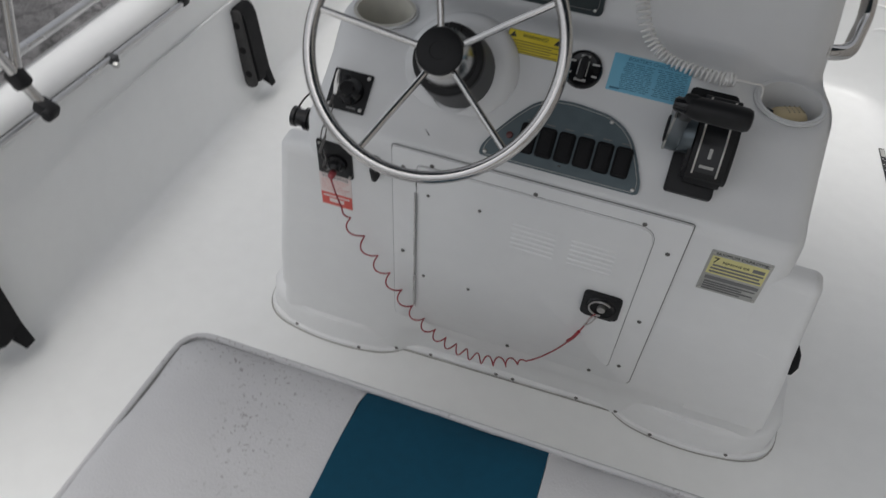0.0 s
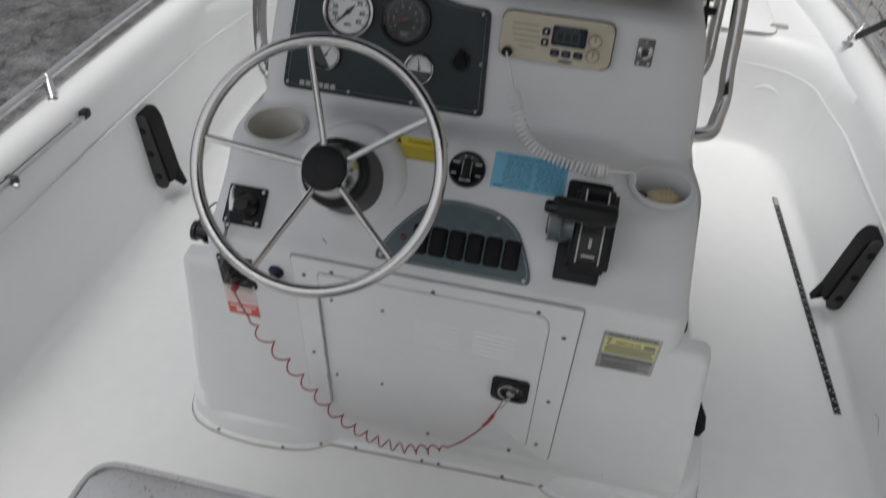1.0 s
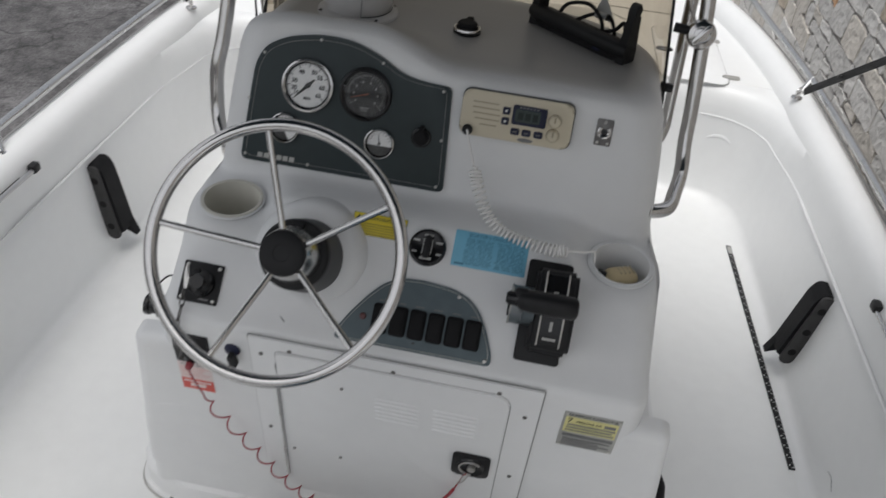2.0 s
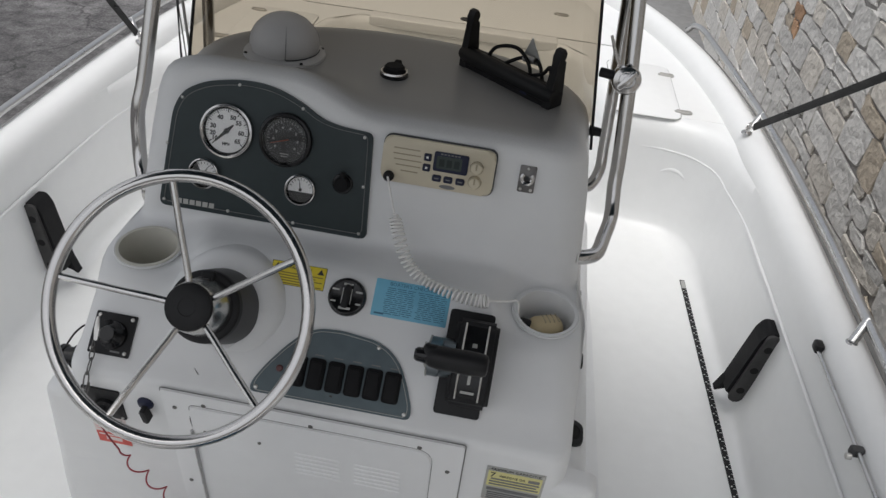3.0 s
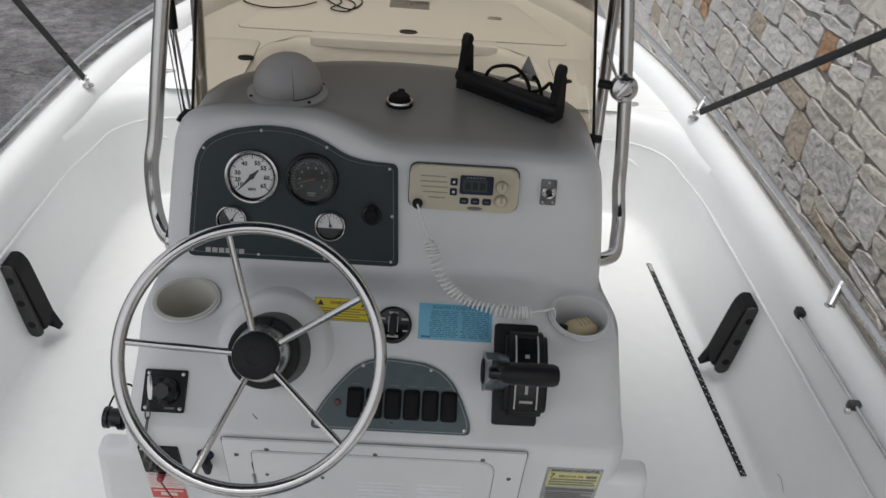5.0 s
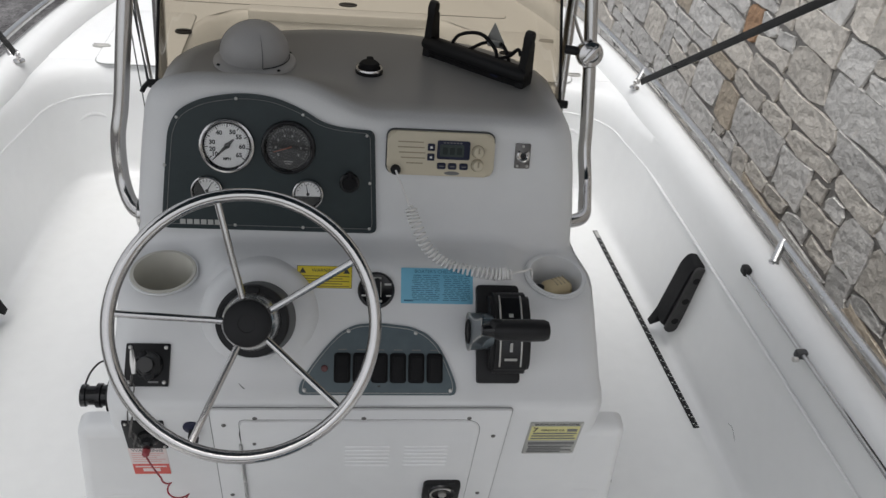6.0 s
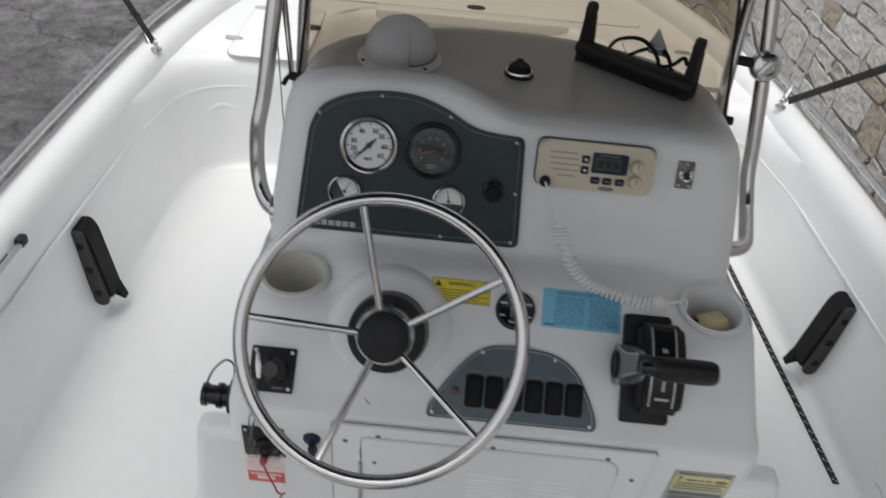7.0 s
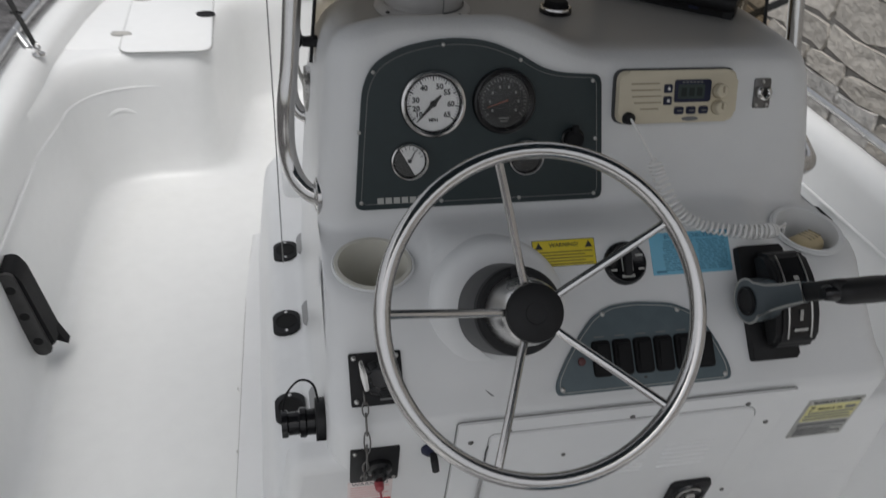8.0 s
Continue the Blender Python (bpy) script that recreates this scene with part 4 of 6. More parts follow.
cap = plate("capacity_label", "silver and yellow maximum capacities label on the console front", "label", DOOR, 0.300, -0.119, 0.399, -0.018, SILVER_LABEL, 0.0016)
part("yellow_band", slab(rect(0.304, -0.074, 0.395, -0.030), 0.0016, 0.0019, DOOR), PALE_YELLOW, cap)
lettering("print", "MAXIMUM CAPACITIES", 0.0088, on(DOOR, 0.3495, -0.0245, 0.0020), INK, cap)
lettering("print", "7", 0.019, on(DOOR, 0.312, -0.041, 0.0022), INK, cap)
lettering("print", "PERSONS OR", 0.0075, on(DOOR, 0.345, -0.042, 0.0022), INK, cap)
part("small_print", bars([(0.372, -0.046, 0.391, -0.038), (0.310, -0.054, 0.392, -0.050), (0.308, -0.062, 0.388, -0.058), (0.308, -0.070, 0.392, -0.066)], DOOR, 0.0023), GREY_INK, cap)
part("fine_print", bars([(0.306, -0.088, 0.394, -0.080)] + [(0.308, -0.096 - 0.006 * i, 0.392 - 0.02 * (i % 2), -0.093 - 0.006 * i) for i in range(4)], DOOR, 0.0023), GREY_INK, cap)
for x, s in ((0.305, -0.023), (0.394, -0.023), (0.305, -0.114), (0.394, -0.114)):
    part("rivet", disc(0.0028, 0.0016, 0.0032, on(DOOR, x, s), 0.001, 12), STEEL_DULL, cap)

# warning label below the stop switch
warn = plate("warning_label", "faded pink and red warning label below the stop switch", "label", DOOR, -0.409, -0.180, -0.344, -0.096, PINK)
lettering("print", "WARNING", 0.011, on(DOOR, -0.3765, -0.1025, 0.0010), GREY_INK, warn)
part("red_band", bars([(-0.408, -0.179, -0.345, -0.146)], DOOR, 0.0011), RED_INK, warn)
part("pale_print", bars([(-0.404, -0.156, -0.350, -0.152), (-0.392, -0.170, -0.362, -0.160)], DOOR, 0.0014), PINK, warn)
part("red_print", bars([(-0.405, -0.112 - 0.0065 * i, -0.349 - 0.007 * (i % 3), -0.1105 - 0.0065 * i) for i in range(5)], DOOR, 0.0011), mat("faded red print", (0.66, 0.33, 0.31), 0.5), warn)

# stop switch with its red coiled lanyard
stop = thing("stop_switch", "square black stop switch plate on the console front", "switch", DOOR @ Vector((-0.372, -0.052, 0)))
part("plate", slab(rounded(rect(-0.406, -0.092, -0.338, -0.012), 0.003), -0.001, 0.0035, DOOR, bevel=0.001), BLACK, stop)
part("collar", lathe([(0.019, 0.003), (0.018, 0.010), (0.012, 0.013), (0.011, 0.022), (0.007, 0.025), (0, 0.025)], on(DOOR, -0.366, -0.055), 24), BLACK_GLOSS, stop)
part("red_clip", lathe([(0.006, 0.020), (0.007, 0.024), (0.006, 0.033), (0.003, 0.036), (0, 0.036)], on(DOOR, -0.368, -0.066), 16), mat("red plastic", (0.30, 0.05, 0.06), 0.4), stop)
for x, s in ((-0.400, -0.018), (-0.344, -0.086)):
    screw(on(DOOR, x, s, 0.0035), stop, 0.003)

cord_path = smooth_path([DOOR @ Vector(p) for p in ((-0.368, -0.066, 0.034), (-0.360, -0.12, 0.030), (-0.345, -0.19, 0.022), (-0.305, -0.27, 0.020), (-0.262, -0.345, 0.020), (-0.215, -0.425, 0.020), (-0.160, -0.487, 0.020), (-0.10, -0.519, 0.020), (-0.03, -0.520, 0.020), (0.045, -0.477, 0.020), (0.09, -0.418, 0.020), (0.125, -0.345, 0.020), (0.146, -0.268, 0.020), (0.152, -0.249, 0.022))], 24)
lan = thing("lanyard", "red coiled safety lanyard hanging across the console door", "cord", DOOR @ Vector((-0.1, -0.5, 0.02)))
coil, turns = [], 16.0
first, last = 36, 9 * 24
for i, p in enumerate(cord_path):
    if i < first or i > last:
        coil.append(p)
        continue
    t = (i - first) / (last - first)
    tangent = (cord_path[i + 1] - cord_path[i - 1]).normalized()
    out = (DOOR.to_3x3() @ Vector((0, 0, 1)))
    side = tangent.cross(out)
    for q in range(3):
        tt = t + q / 3 / (last - first)
        ang = 2 * math.pi * turns * (0.72 * tt + 0.28 * tt ** 3)
        grow = 0.0115 * min(1, 12 * tt, 12 * (1 - tt) + 0.15)
        base = cord_path[i].lerp(cord_path[i + 1], q / 3)
        coil.append(base + grow * (math.cos(ang) * side + 0.8 * math.sin(ang) * out))
part("coil", tube(coil, 0.0016, 7), RED_CORD, lan)
part("clip", tube([DOOR @ Vector(p) for p in ((0.138, -0.292, 0.021), (0.150, -0.255, 0.022), (0.158, -0.251, 0.022), (0.150, -0.278, 0.022), (0.140, -0.292, 0.022))], 0.0012, 6), STEEL_DULL, lan)
part("sleeve", tube([DOOR @ Vector(p) for p in ((0.117, -0.362, 0.020), (0.125, -0.345, 0.020), (0.133, -0.318, 0.0205))], 0.0034, 8), RED_CORD, lan)

# key switch
ign = thing("key_switch", "dark key switch with key in the console front", "switch", (-0.292, -0.008, 0.61))
part("bezel", lathe([(0.0145, 0.0), (0.0145, 0.003), (0.011, 0.007), (0.007, 0.008), (0, 0.008)], on(DOOR, -0.293, -0.030), 24), NAVY, ign)
part("key", slab(rounded(rect(-0.005, -0.028, 0.005, 0.004), 0.003), 0.006, 0.022, on(DOOR, -0.291, -0.032, 0, 8), bevel=0.002), BLACK, ign)

# battery plug plate with chain
plug = thing("plug_plate", "square black socket plate with a chained plug on the dash", "socket", DASH @ Vector((-0.365, 0.042, 0)))
part("plate", slab(rounded(rect(-0.401, 0.006, -0.329, 0.078), 0.003), -0.001, 0.004, DASH, bevel=0.001), BLACK, plug)
part("socket", lathe([(0.024, 0.003), (0.0235, 0.012), (0.019, 0.016), (0.016, 0.028), (0.012, 0.032), (0, 0.032)], on(DASH, -0.362, 0.041), 28), BLACK_GLOSS, plug)
part("socket_ear", box(0.014, 0.05, 0.016, on(DASH, -0.364, 0.041, 0.018, 20), 0.004), BLACK, plug)
for x, s in ((-0.394, 0.071), (-0.336, 0.071), (-0.336, 0.013), (-0.394, 0.013)):
    screw(on(DASH, x, s, 0.004), plug, 0.0036)
part("plate_print", bars([(-0.362, 0.012, -0.345, 0.015)], DASH, 0.0046), GREY_INK, plug)
part("clip", slab(rounded([(-0.003, -0.020), (0.003, -0.020), (0.005, 0.0), (0.003, 0.022), (-0.002, 0.020), (-0.004, 0.0)], 0.002), 0, 0.004, on(DASH, -0.384, 0.046, 0.022, 10), bevel=0.001), STEEL_DULL, plug)
chain = [DASH @ Vector((-0.385, 0.024, 0.022)), DASH @ Vector((-0.384, -0.005, 0.016)), DOOR @ Vector((-0.385, 0.008, 0.018)), DOOR @ Vector((-0.387, -0.045, 0.014)), DOOR @ Vector((-0.388, -0.075, 0.010))]
links = smooth_path(chain, 2)
for i, (a, b) in enumerate(zip(links, links[1:])):
    d = (b - a)
    across = Vector((1, 0, 0)) if i % 2 else (DASH.to_3x3() @ Vector((0, 0, 1)))
    m = frame_of((a + b) / 2, across, d)
    half = d.length * 0.62
    ringpts = [m @ Vector((0.0042 * math.cos(t), half * math.sin(t), 0)) for t in [radians(30 * k) for k in range(12)]]
    part("chain_link", tube(ringpts, 0.0012, 6, closed=True), DARK_STEEL, plug)

# switch panel
OUT = [(-0.113, -0.008), (0.160, -0.008), (0.160, 0.012), (0.146, 0.048), (0.129, 0.080), (0.108, 0.100), (0.080, 0.112), (0.022, 0.118), (-0.018, 0.115), (-0.045, 0.101), (-0.070, 0.074), (-0.095, 0.040), (-0.112, 0.010)]
sw = thing("switch_panel", "slate blue switch panel with six black rocker switches", "switch panel", DASH @ Vector((0.02, 0.05, 0)))
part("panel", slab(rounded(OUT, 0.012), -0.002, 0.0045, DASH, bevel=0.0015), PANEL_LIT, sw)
part("edge_line", tube([DASH @ Vector((0.023 + (x - 0.023) * 0.955, 0.052 + (s - 0.052) * 0.93, 0.0045)) for x, s in rounded(OUT, 0.012)], 0.0007, 6, closed=True), SILVER_LABEL, sw)
for x, s in ((0.150, 0.001), (-0.103, 0.001), (0.088, 0.101), (-0.030, 0.103)):
    screw(on(DASH, x, s, 0.0045), sw, 0.0038)
for i in range(6):
    x = -0.0395 + 0.0322 * i
    rocker = part("rocker_switch", box(0.0285, 0.052, 0.012, on(DASH, x, 0.0395, 0.0065), 0.0055, 3), RUBBER, sw)
    part("rocker", box(0.020, 0.040, 0.006, on(DASH, x, 0.0395, 0.0130) @ Matrix.Rotation(radians(7), 4, "X"), 0.0025), RUBBER, rocker)
part("lamp", disc(0.006, 0.003, 0.0075, on(DASH, -0.070, 0.038), 0.002, 16), mat("dim red lens", (0.10, 0.03, 0.03), 0.4), sw)
part("switch_print", bars([(-0.047 + 0.0322 * i, 0.070, -0.032 + 0.0322 * i, 0.0718) for i in range(6)], DASH, 0.005), GREY_INK, sw)
part("scuff", bars([(0.022, 0.0065, 0.027, 0.0095)], DASH, 0.005), INK, sw)

# labels on the dash
yl = plate("hazard_label", "yellow warning label with two black triangles", "label", DASH, -0.122, 0.179, -0.027, 0.217, YELLOW)
part("border", slab(rect(-0.1228, 0.1782, -0.0262, 0.2178), -0.0005, 0.0004, DASH), INK, yl)
lettering("print", "WARNING!", 0.0088, on(DASH, -0.0745, 0.2095, 0.0011), INK, yl)
for x in (-0.113, -0.036):
    part("triangle", slab([(x - 0.006, 0.2045), (x + 0.006, 0.2045), (x, 0.2145)], 0.0008, 0.0011, DASH), INK, yl)
part("small_print", bars([(-0.118 + 0.006 * (i == 0), 0.1985 - 0.0045 * i, -0.031 - 0.012 * (i % 2), 0.2003 - 0.0045 * i) for i in range(5)], DASH, 0.0011), mat("worn black print", (0.24, 0.19, 0.03), 0.5), yl)
bl = plate("checklist_label", "light blue printed checklist label on the dash", "label", DASH, 0.061, 0.154, 0.191, 0.218, BLUE_LABEL)
lettering("print", "BOATER'S CHECKLIST", 0.0088, on(DASH, 0.128, 0.2115, 0.0011), BLUE_INK, bl)
rows = []
rnd = random.Random(5)
for c in range(2):
    for i in range(14):
        x0 = 0.080 + 0.055 * c + 0.005 * rnd.random()
        while x0 < 0.128 + 0.055 * c:
            x1 = min(x0 + 0.005 + 0.011 * rnd.random(), 0.131 + 0.055 * c)
            rows.append((x0, 0.2040 - 0.0034 * i, x1, 0.2052 - 0.0034 * i))
            x0 = x1 + 0.0016 + 0.002 * rnd.random()
part("small_print", bars(rows + [(0.0665, 0.1575, 0.083, 0.1605)], DASH, 0.0011), BLUE_INK, bl)

# round battery selector
sel = thing("battery_selector", "round black battery selector switch with white marks", "switch", DASH @ Vector((0.017, 0.175, 0)))
part("housing", lathe([(0.033, 0.0), (0.0325, 0.006), (0.030, 0.009), (0.026, 0.0095), (0.024, 0.0085), (0, 0.0085)], on(DASH, 0.017, 0.176), 36), BLACK_GLOSS, sel)
part("knob", slab(rounded([(-0.0055, -0.020), (0.0055, -0.020), (0.0045, 0.020), (-0.0045, 0.020)], 0.003), 0.008, 0.017, on(DASH, 0.017, 0.176, 0, -4), bevel=0.002), BLACK, sel)
for one in ((-0.008, 0.019, 0.008, 0.0225), (-0.026, 0.008, -0.014, 0.0115), (0.014, 0.008, 0.026, 0.0115), (-0.010, -0.0225, 0.010, -0.018), (-0.0085, -0.013, -0.0068, 0.014), (0.0068, -0.013, 0.0085, 0.014), (-0.026, -0.012, -0.017, -0.009), (0.017, -0.012, 0.026, -0.009)):
    part("mark", bars([one], on(DASH, 0.017, 0.176), 0.0101), SILVER_LABEL, sel)

# scratch on the dash
scr = thing("scratch_mark", "short grey scratch in the dash gelcoat", "scratch", DASH @ Vector((-0.204, 0.005, 0)))
part("scratch", tube([DASH @ Vector(p) for p in ((-0.214, 0.012, 0.0), (-0.206, 0.004, 0.0002), (-0.196, -0.002, 0.0002), (-0.193, -0.003, 0.0))], [0.0004, 0.0012, 0.0010, 0.0004], 6), GREY_INK, scr)

# ---- steering wheel ----
WM = frame_of((-0.184, -0.0546, 0.8956), (1, 0, 0), (0, 0.617, 0.787))
wheel = thing("steering_wheel", "five-spoke stainless steering wheel with a black hub cap", "steering wheel", (-0.184, 0.10, 0.76))
part("rim", tube([WM @ Vector((0.1915 * math.cos(a), 0.1915 * math.sin(a), 0)) for a in [2 * math.pi * k / 72 for k in range(72)]], 0.0098, 14, closed=True), STEEL, wheel)
part("rim_grip", tube([WM @ Vector((0.1915 * math.cos(a), 0.1915 * math.sin(a), -0.0022)) for a in [2 * math.pi * k / 72 for k in range(72)]], 0.0092, 10, closed=True), STEEL_DULL, wheel)
for k in range(5):
    a = radians(103.7 + 72 * k)
    part("spoke", tube([WM @ Vector((r * math.cos(a), r * math.sin(a), h)) for r, h in ((0.028, -0.052), (0.06, -0.044), (0.12, -0.022), (0.185, -0.002))], 0.0053, 10), STEEL, wheel)
part("hub", lathe([(0, -0.106), (0.0475, -0.106), (0.0465, -0.098), (0.0425, -0.070), (0.0395, -0.053), (0.0365, -0.047), (0, -0.047)], WM, 40), HUB_METAL, wheel)
part("hub_cap", lathe([(0.0355, -0.050), (0.0370, -0.044), (0.0355, -0.039), (0.031, -0.0365), (0.014, -0.0355), (0.013, -0.0362), (0, -0.0358)], WM, 36), BLACK, wheel)
part("column_cover", lathe([(0.066, -0.236), (0.0635, -0.175), (0.0590, -0.118), (0.0575, -0.109), (0.0545, -0.1055), (0.047, -0.1055), (0.046, -0.115)], WM, 44), BOOT, wheel)
part("cover_rim", lathe([(0.0592, -0.116), (0.0580, -0.107), (0.0545, -0.1040), (0.0476, -0.1040), (0.0476, -0.110)], WM, 44), BLACK, wheel)
part("tilt_lever", box(0.022, 0.014, 0.022, WM @ T((0.0, 0.050, -0.106)), 0.004), BLACK, wheel)
# the boss under the column: round above, running out down the dash below
own = lathe([(0.112, -0.262), (0.106, -0.236), (0.101, -0.2145), (0.095, -0.2005), (0.086, -0.1925), (0.076, -0.189), (0.060, -0.188), (0.058, -0.198)], Matrix(), 64)
for v in own.verts:
    if v.co.y < 0:
        low = -v.co.y
        v.co.z -= 0.30 * low
        v.co.y *= 1.0 + 0.75 * step(low, 0.03, 0.11)
place(own, WM)
part("dash_boss", own, GEL_CONSOLE, console, angle=60)

# ---- throttle control ----
thr = thing("throttle_control", "black binnacle throttle control with grey lever and black grip", "throttle", DASH @ Vector((0.234, 0.10, 0)))
own = slab(rounded(rect(0.196, 0.014, 0.272, 0.188), 0.006), -0.002, 0.014, DASH, bevel=0.004)
part("base", own, BLACK, thr)
prof = [(0.030, 0.020), (0.033, 0.044), (0.044, 0.056), (0.074, 0.067), (0.104, 0.071), (0.134, 0.067), (0.164, 0.056), (0.172, 0.044), (0.175, 0.020)]
own = bmesh.new()
for xa, xb in ((0.212, 0.282),):
    left = [own.verts.new(DASH @ Vector((xa, s, h))) for s, h in prof]
    right = [own.verts.new(DASH @ Vector((xb, s, h))) for s, h in prof]
    own.faces.new(left)
    own.faces.new(right[::-1])
    for k in range(len(prof)):
        own.faces.new((left[k], right[k], right[(k + 1) % len(prof)], left[(k + 1) % len(prof)]))
bmesh.ops.bevel(own, geom=own.edges[:], offset=0.007, segments=3, affect="EDGES")
part("binnacle", own, BLACK, thr, angle=65)


def arc_h(s):
    return 0.0718 - 4.2 * (s - 0.104) ** 2


own = bmesh.new()
for x in (0.2275, 0.2645):
    tube([DASH @ Vector((x, s, arc_h(s) - 0.0005)) for s in (0.042, 0.055, 0.07, 0.085, 0.104, 0.122, 0.138, 0.152, 0.164)], 0.0016, 6, bm=own)
part("trim_line", own, STEEL_DULL, thr)
own = bmesh.new()
grid = [[own.verts.new(DASH @ Vector((x, s, arc_h(s) + 0.0002))) for x in (0.2295, 0.2625)] for s in (0.045, 0.06, 0.075, 0.09, 0.104, 0.118, 0.132, 0.146, 0.160)]
for a, b in zip(grid, grid[1:]):
    own.faces.new((a[0], a[1], b[1], b[0]))
part("quadrant", own, BLACK_GLOSS, thr)
part("maker_mark", bars([(-0.011, -0.0025, 0.011, 0.0025)], frame_of(DASH @ Vector((0.246, 0.054, arc_h(0.054) + 0.001)), (1, 0, 0), DASH.to_3x3() @ Vector((0, 1, 0.8))), 0.001), SILVER_LABEL, thr)
part("neutral_mark", bars([(-0.0025, -0.008, 0.0025, 0.008)], frame_of(DASH @ Vector((0.246, 0.074, arc_h(0.074) + 0.001)), (1, 0, 0), DASH.to_3x3() @ Vector((0, 1, 0.4))), 0.001), SILVER_LABEL, thr)
part("slot_mark", bars([(-0.004, -0.0035, 0.004, 0.0035)], frame_of(DASH @ Vector((0.246, 0.128, arc_h(0.128) + 0.001)), (1, 0, 0), DASH.to_3x3() @ Vector((0, 1, -0.4))), 0.001), SILVER_LABEL, thr)
part("pivot", lathe([(0, -0.02), (0.030, -0.02), (0.032, 0.0), (0.028, 0.010), (0.020, 0.013), (0, 0.013)], frame_of(DASH @ Vector((0.196, 0.103, 0.046)), (0, 0.72, 0.70), DASH.to_3x3() @ Vector((0, 0, 1))) @ Matrix.Rotation(radians(180), 4, "X"), 28), LEVER, thr)
LM = frame_of(DASH @ Vector((0.186, 0.102, 0.050)), (0, 0.72, 0.70), DASH.to_3x3() @ Vector((0, 0, 1)))
paddle = [(0.032 * math.cos(radians(t)), 0.032 * math.sin(radians(t))) for t in range(-222, 43, 12)]
paddle += [(0.0165, 0.050), (0.0125, 0.085), (0.0110, 0.125), (-0.0150, 0.128), (-0.0165, 0.085), (-0.0195, 0.050)]
part("lever", slab(paddle, -0.011, 0.010, LM, bevel=0.004, segments=3), LEVER, thr, "grey metallic lever")
# silver tube paints the highlight along the paddle's edge
part("lever_edge", tube([LM @ Vector((x, y, -0.0105)) for x, y in paddle], 0.0018, 6, closed=True), SILVER_LABEL, thr)
part("lever_recess", lathe([(0, 0.0), (0.0215, 0.0), (0.0215, 0.003), (0.019, 0.004), (0.017, 0.0015), (0, 0.001)], LM @ T((0, 0, -0.0105)) @ Matrix.Rotation(radians(180), 4, "X"), 28), BLACK, thr)
part("lever_neck", box(0.025, 0.075, 0.022, LM @ T((-0.0045, 0.152, 0.002)) @ Matrix.Rotation(radians(3), 4, "Z"), 0.006, 3), BLACK, thr)
gm = DASH @ T((0, 0.092, 0.228))
part("grip", tube([gm @ Vector((x, 0, 0)) for x in (0.183, 0.188, 0.20, 0.24, 0.262, 0.268, 0.270)], [0.011, 0.0145, 0.0165, 0.0172, 0.0165, 0.014, 0.009], 18), BLACK, thr)
part("trim_button", tube([gm @ Vector((x, 0, 0)) for x in (0.166, 0.170, 0.176, 0.186)], [0.007, 0.010, 0.0105, 0.012], 14), BLACK_GLOSS, thr)

# ---- instrument panel ----
POUT = [(-0.370, -0.008), (0.018, -0.008), (0.008, 0.183), (-0.050, 0.186), (-0.086, 0.194), (-0.118, 0.214), (-0.172, 0.236), (-0.235, 0.2395), (-0.300, 0.226), (-0.338, 0.204), (-0.354, 0.172), (-0.361, 0.10)]
PR = [0.012, 0.012, 0.012, 0.02, 0.02, 0.03, 0.03, 0.03, 0.03, 0.02, 0.03, 0.03]
pan = thing("instrument_panel", "dark slate instrument panel with gauges screwed to the console", "instrument panel", FACE @ Vector((-0.17, 0.1, 0)))
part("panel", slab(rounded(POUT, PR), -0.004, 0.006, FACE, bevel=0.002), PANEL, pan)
part("edge_line", tube([FACE @ Vector((-0.176 + (x + 0.176) * 0.955, 0.112 + (s - 0.112) * 0.93, 0.0060)) for x, s in rounded(POUT, PR)], 0.0006, 6, closed=True), GREY_RUBBER, pan)
for x, s in ((-0.338, 0.192), (-0.236, 0.229), (-0.120, 0.206), (-0.006, 0.174), (0.002, 0.087), (0.004, 0.001), (-0.118, 0.000), (-0.240, 0.001), (-0.361, 0.003), (-0.361, 0.107)):
    screw(on(FACE, x, s, 0.006), pan, 0.0031)
# maker's name as plain bars
part("maker_print", bars([(-0.337 + 0.0122 * i, 0.0005, -0.3275 + 0.0122 * i, 0.0095) for i in range(6)], FACE, 0.0066), SILVER_LABEL, pan)


def gauge(x, s, r, name, label, bezel, dial, turn=0.0):
    g = thing(name, label, "gauge", FACE @ Vector((x, s, 0)))
    m = on(FACE, x, s, 0.005)
    part("bezel", lathe([(r, 0), (r, 0.007), (r * 0.97, 0.010), (r * 0.90, 0.011), (r * 0.86, 0.009), (r * 0.85, 0.003), (0, 0.003)], m, 40), bezel, g)
    part("inner_ring", lathe([(r * 0.865, 0.0086), (r * 0.80, 0.0064), (r * 0.795, 0.0040), (r * 0.865, 0.0040)], m, 40), BLACK_GLOSS, g)
    part("dial", disc(r * 0.85, 0.002, 0.0045, m, n=40), dial, g)
    cover = part("gauge_glass", lathe([(0, 0.0105), (r * 0.86, 0.0095), (r * 0.86, 0.0085), (0, 0.0095)], m, 40), CLEAR, g)
    cover.visible_shadow = False
    return g, m


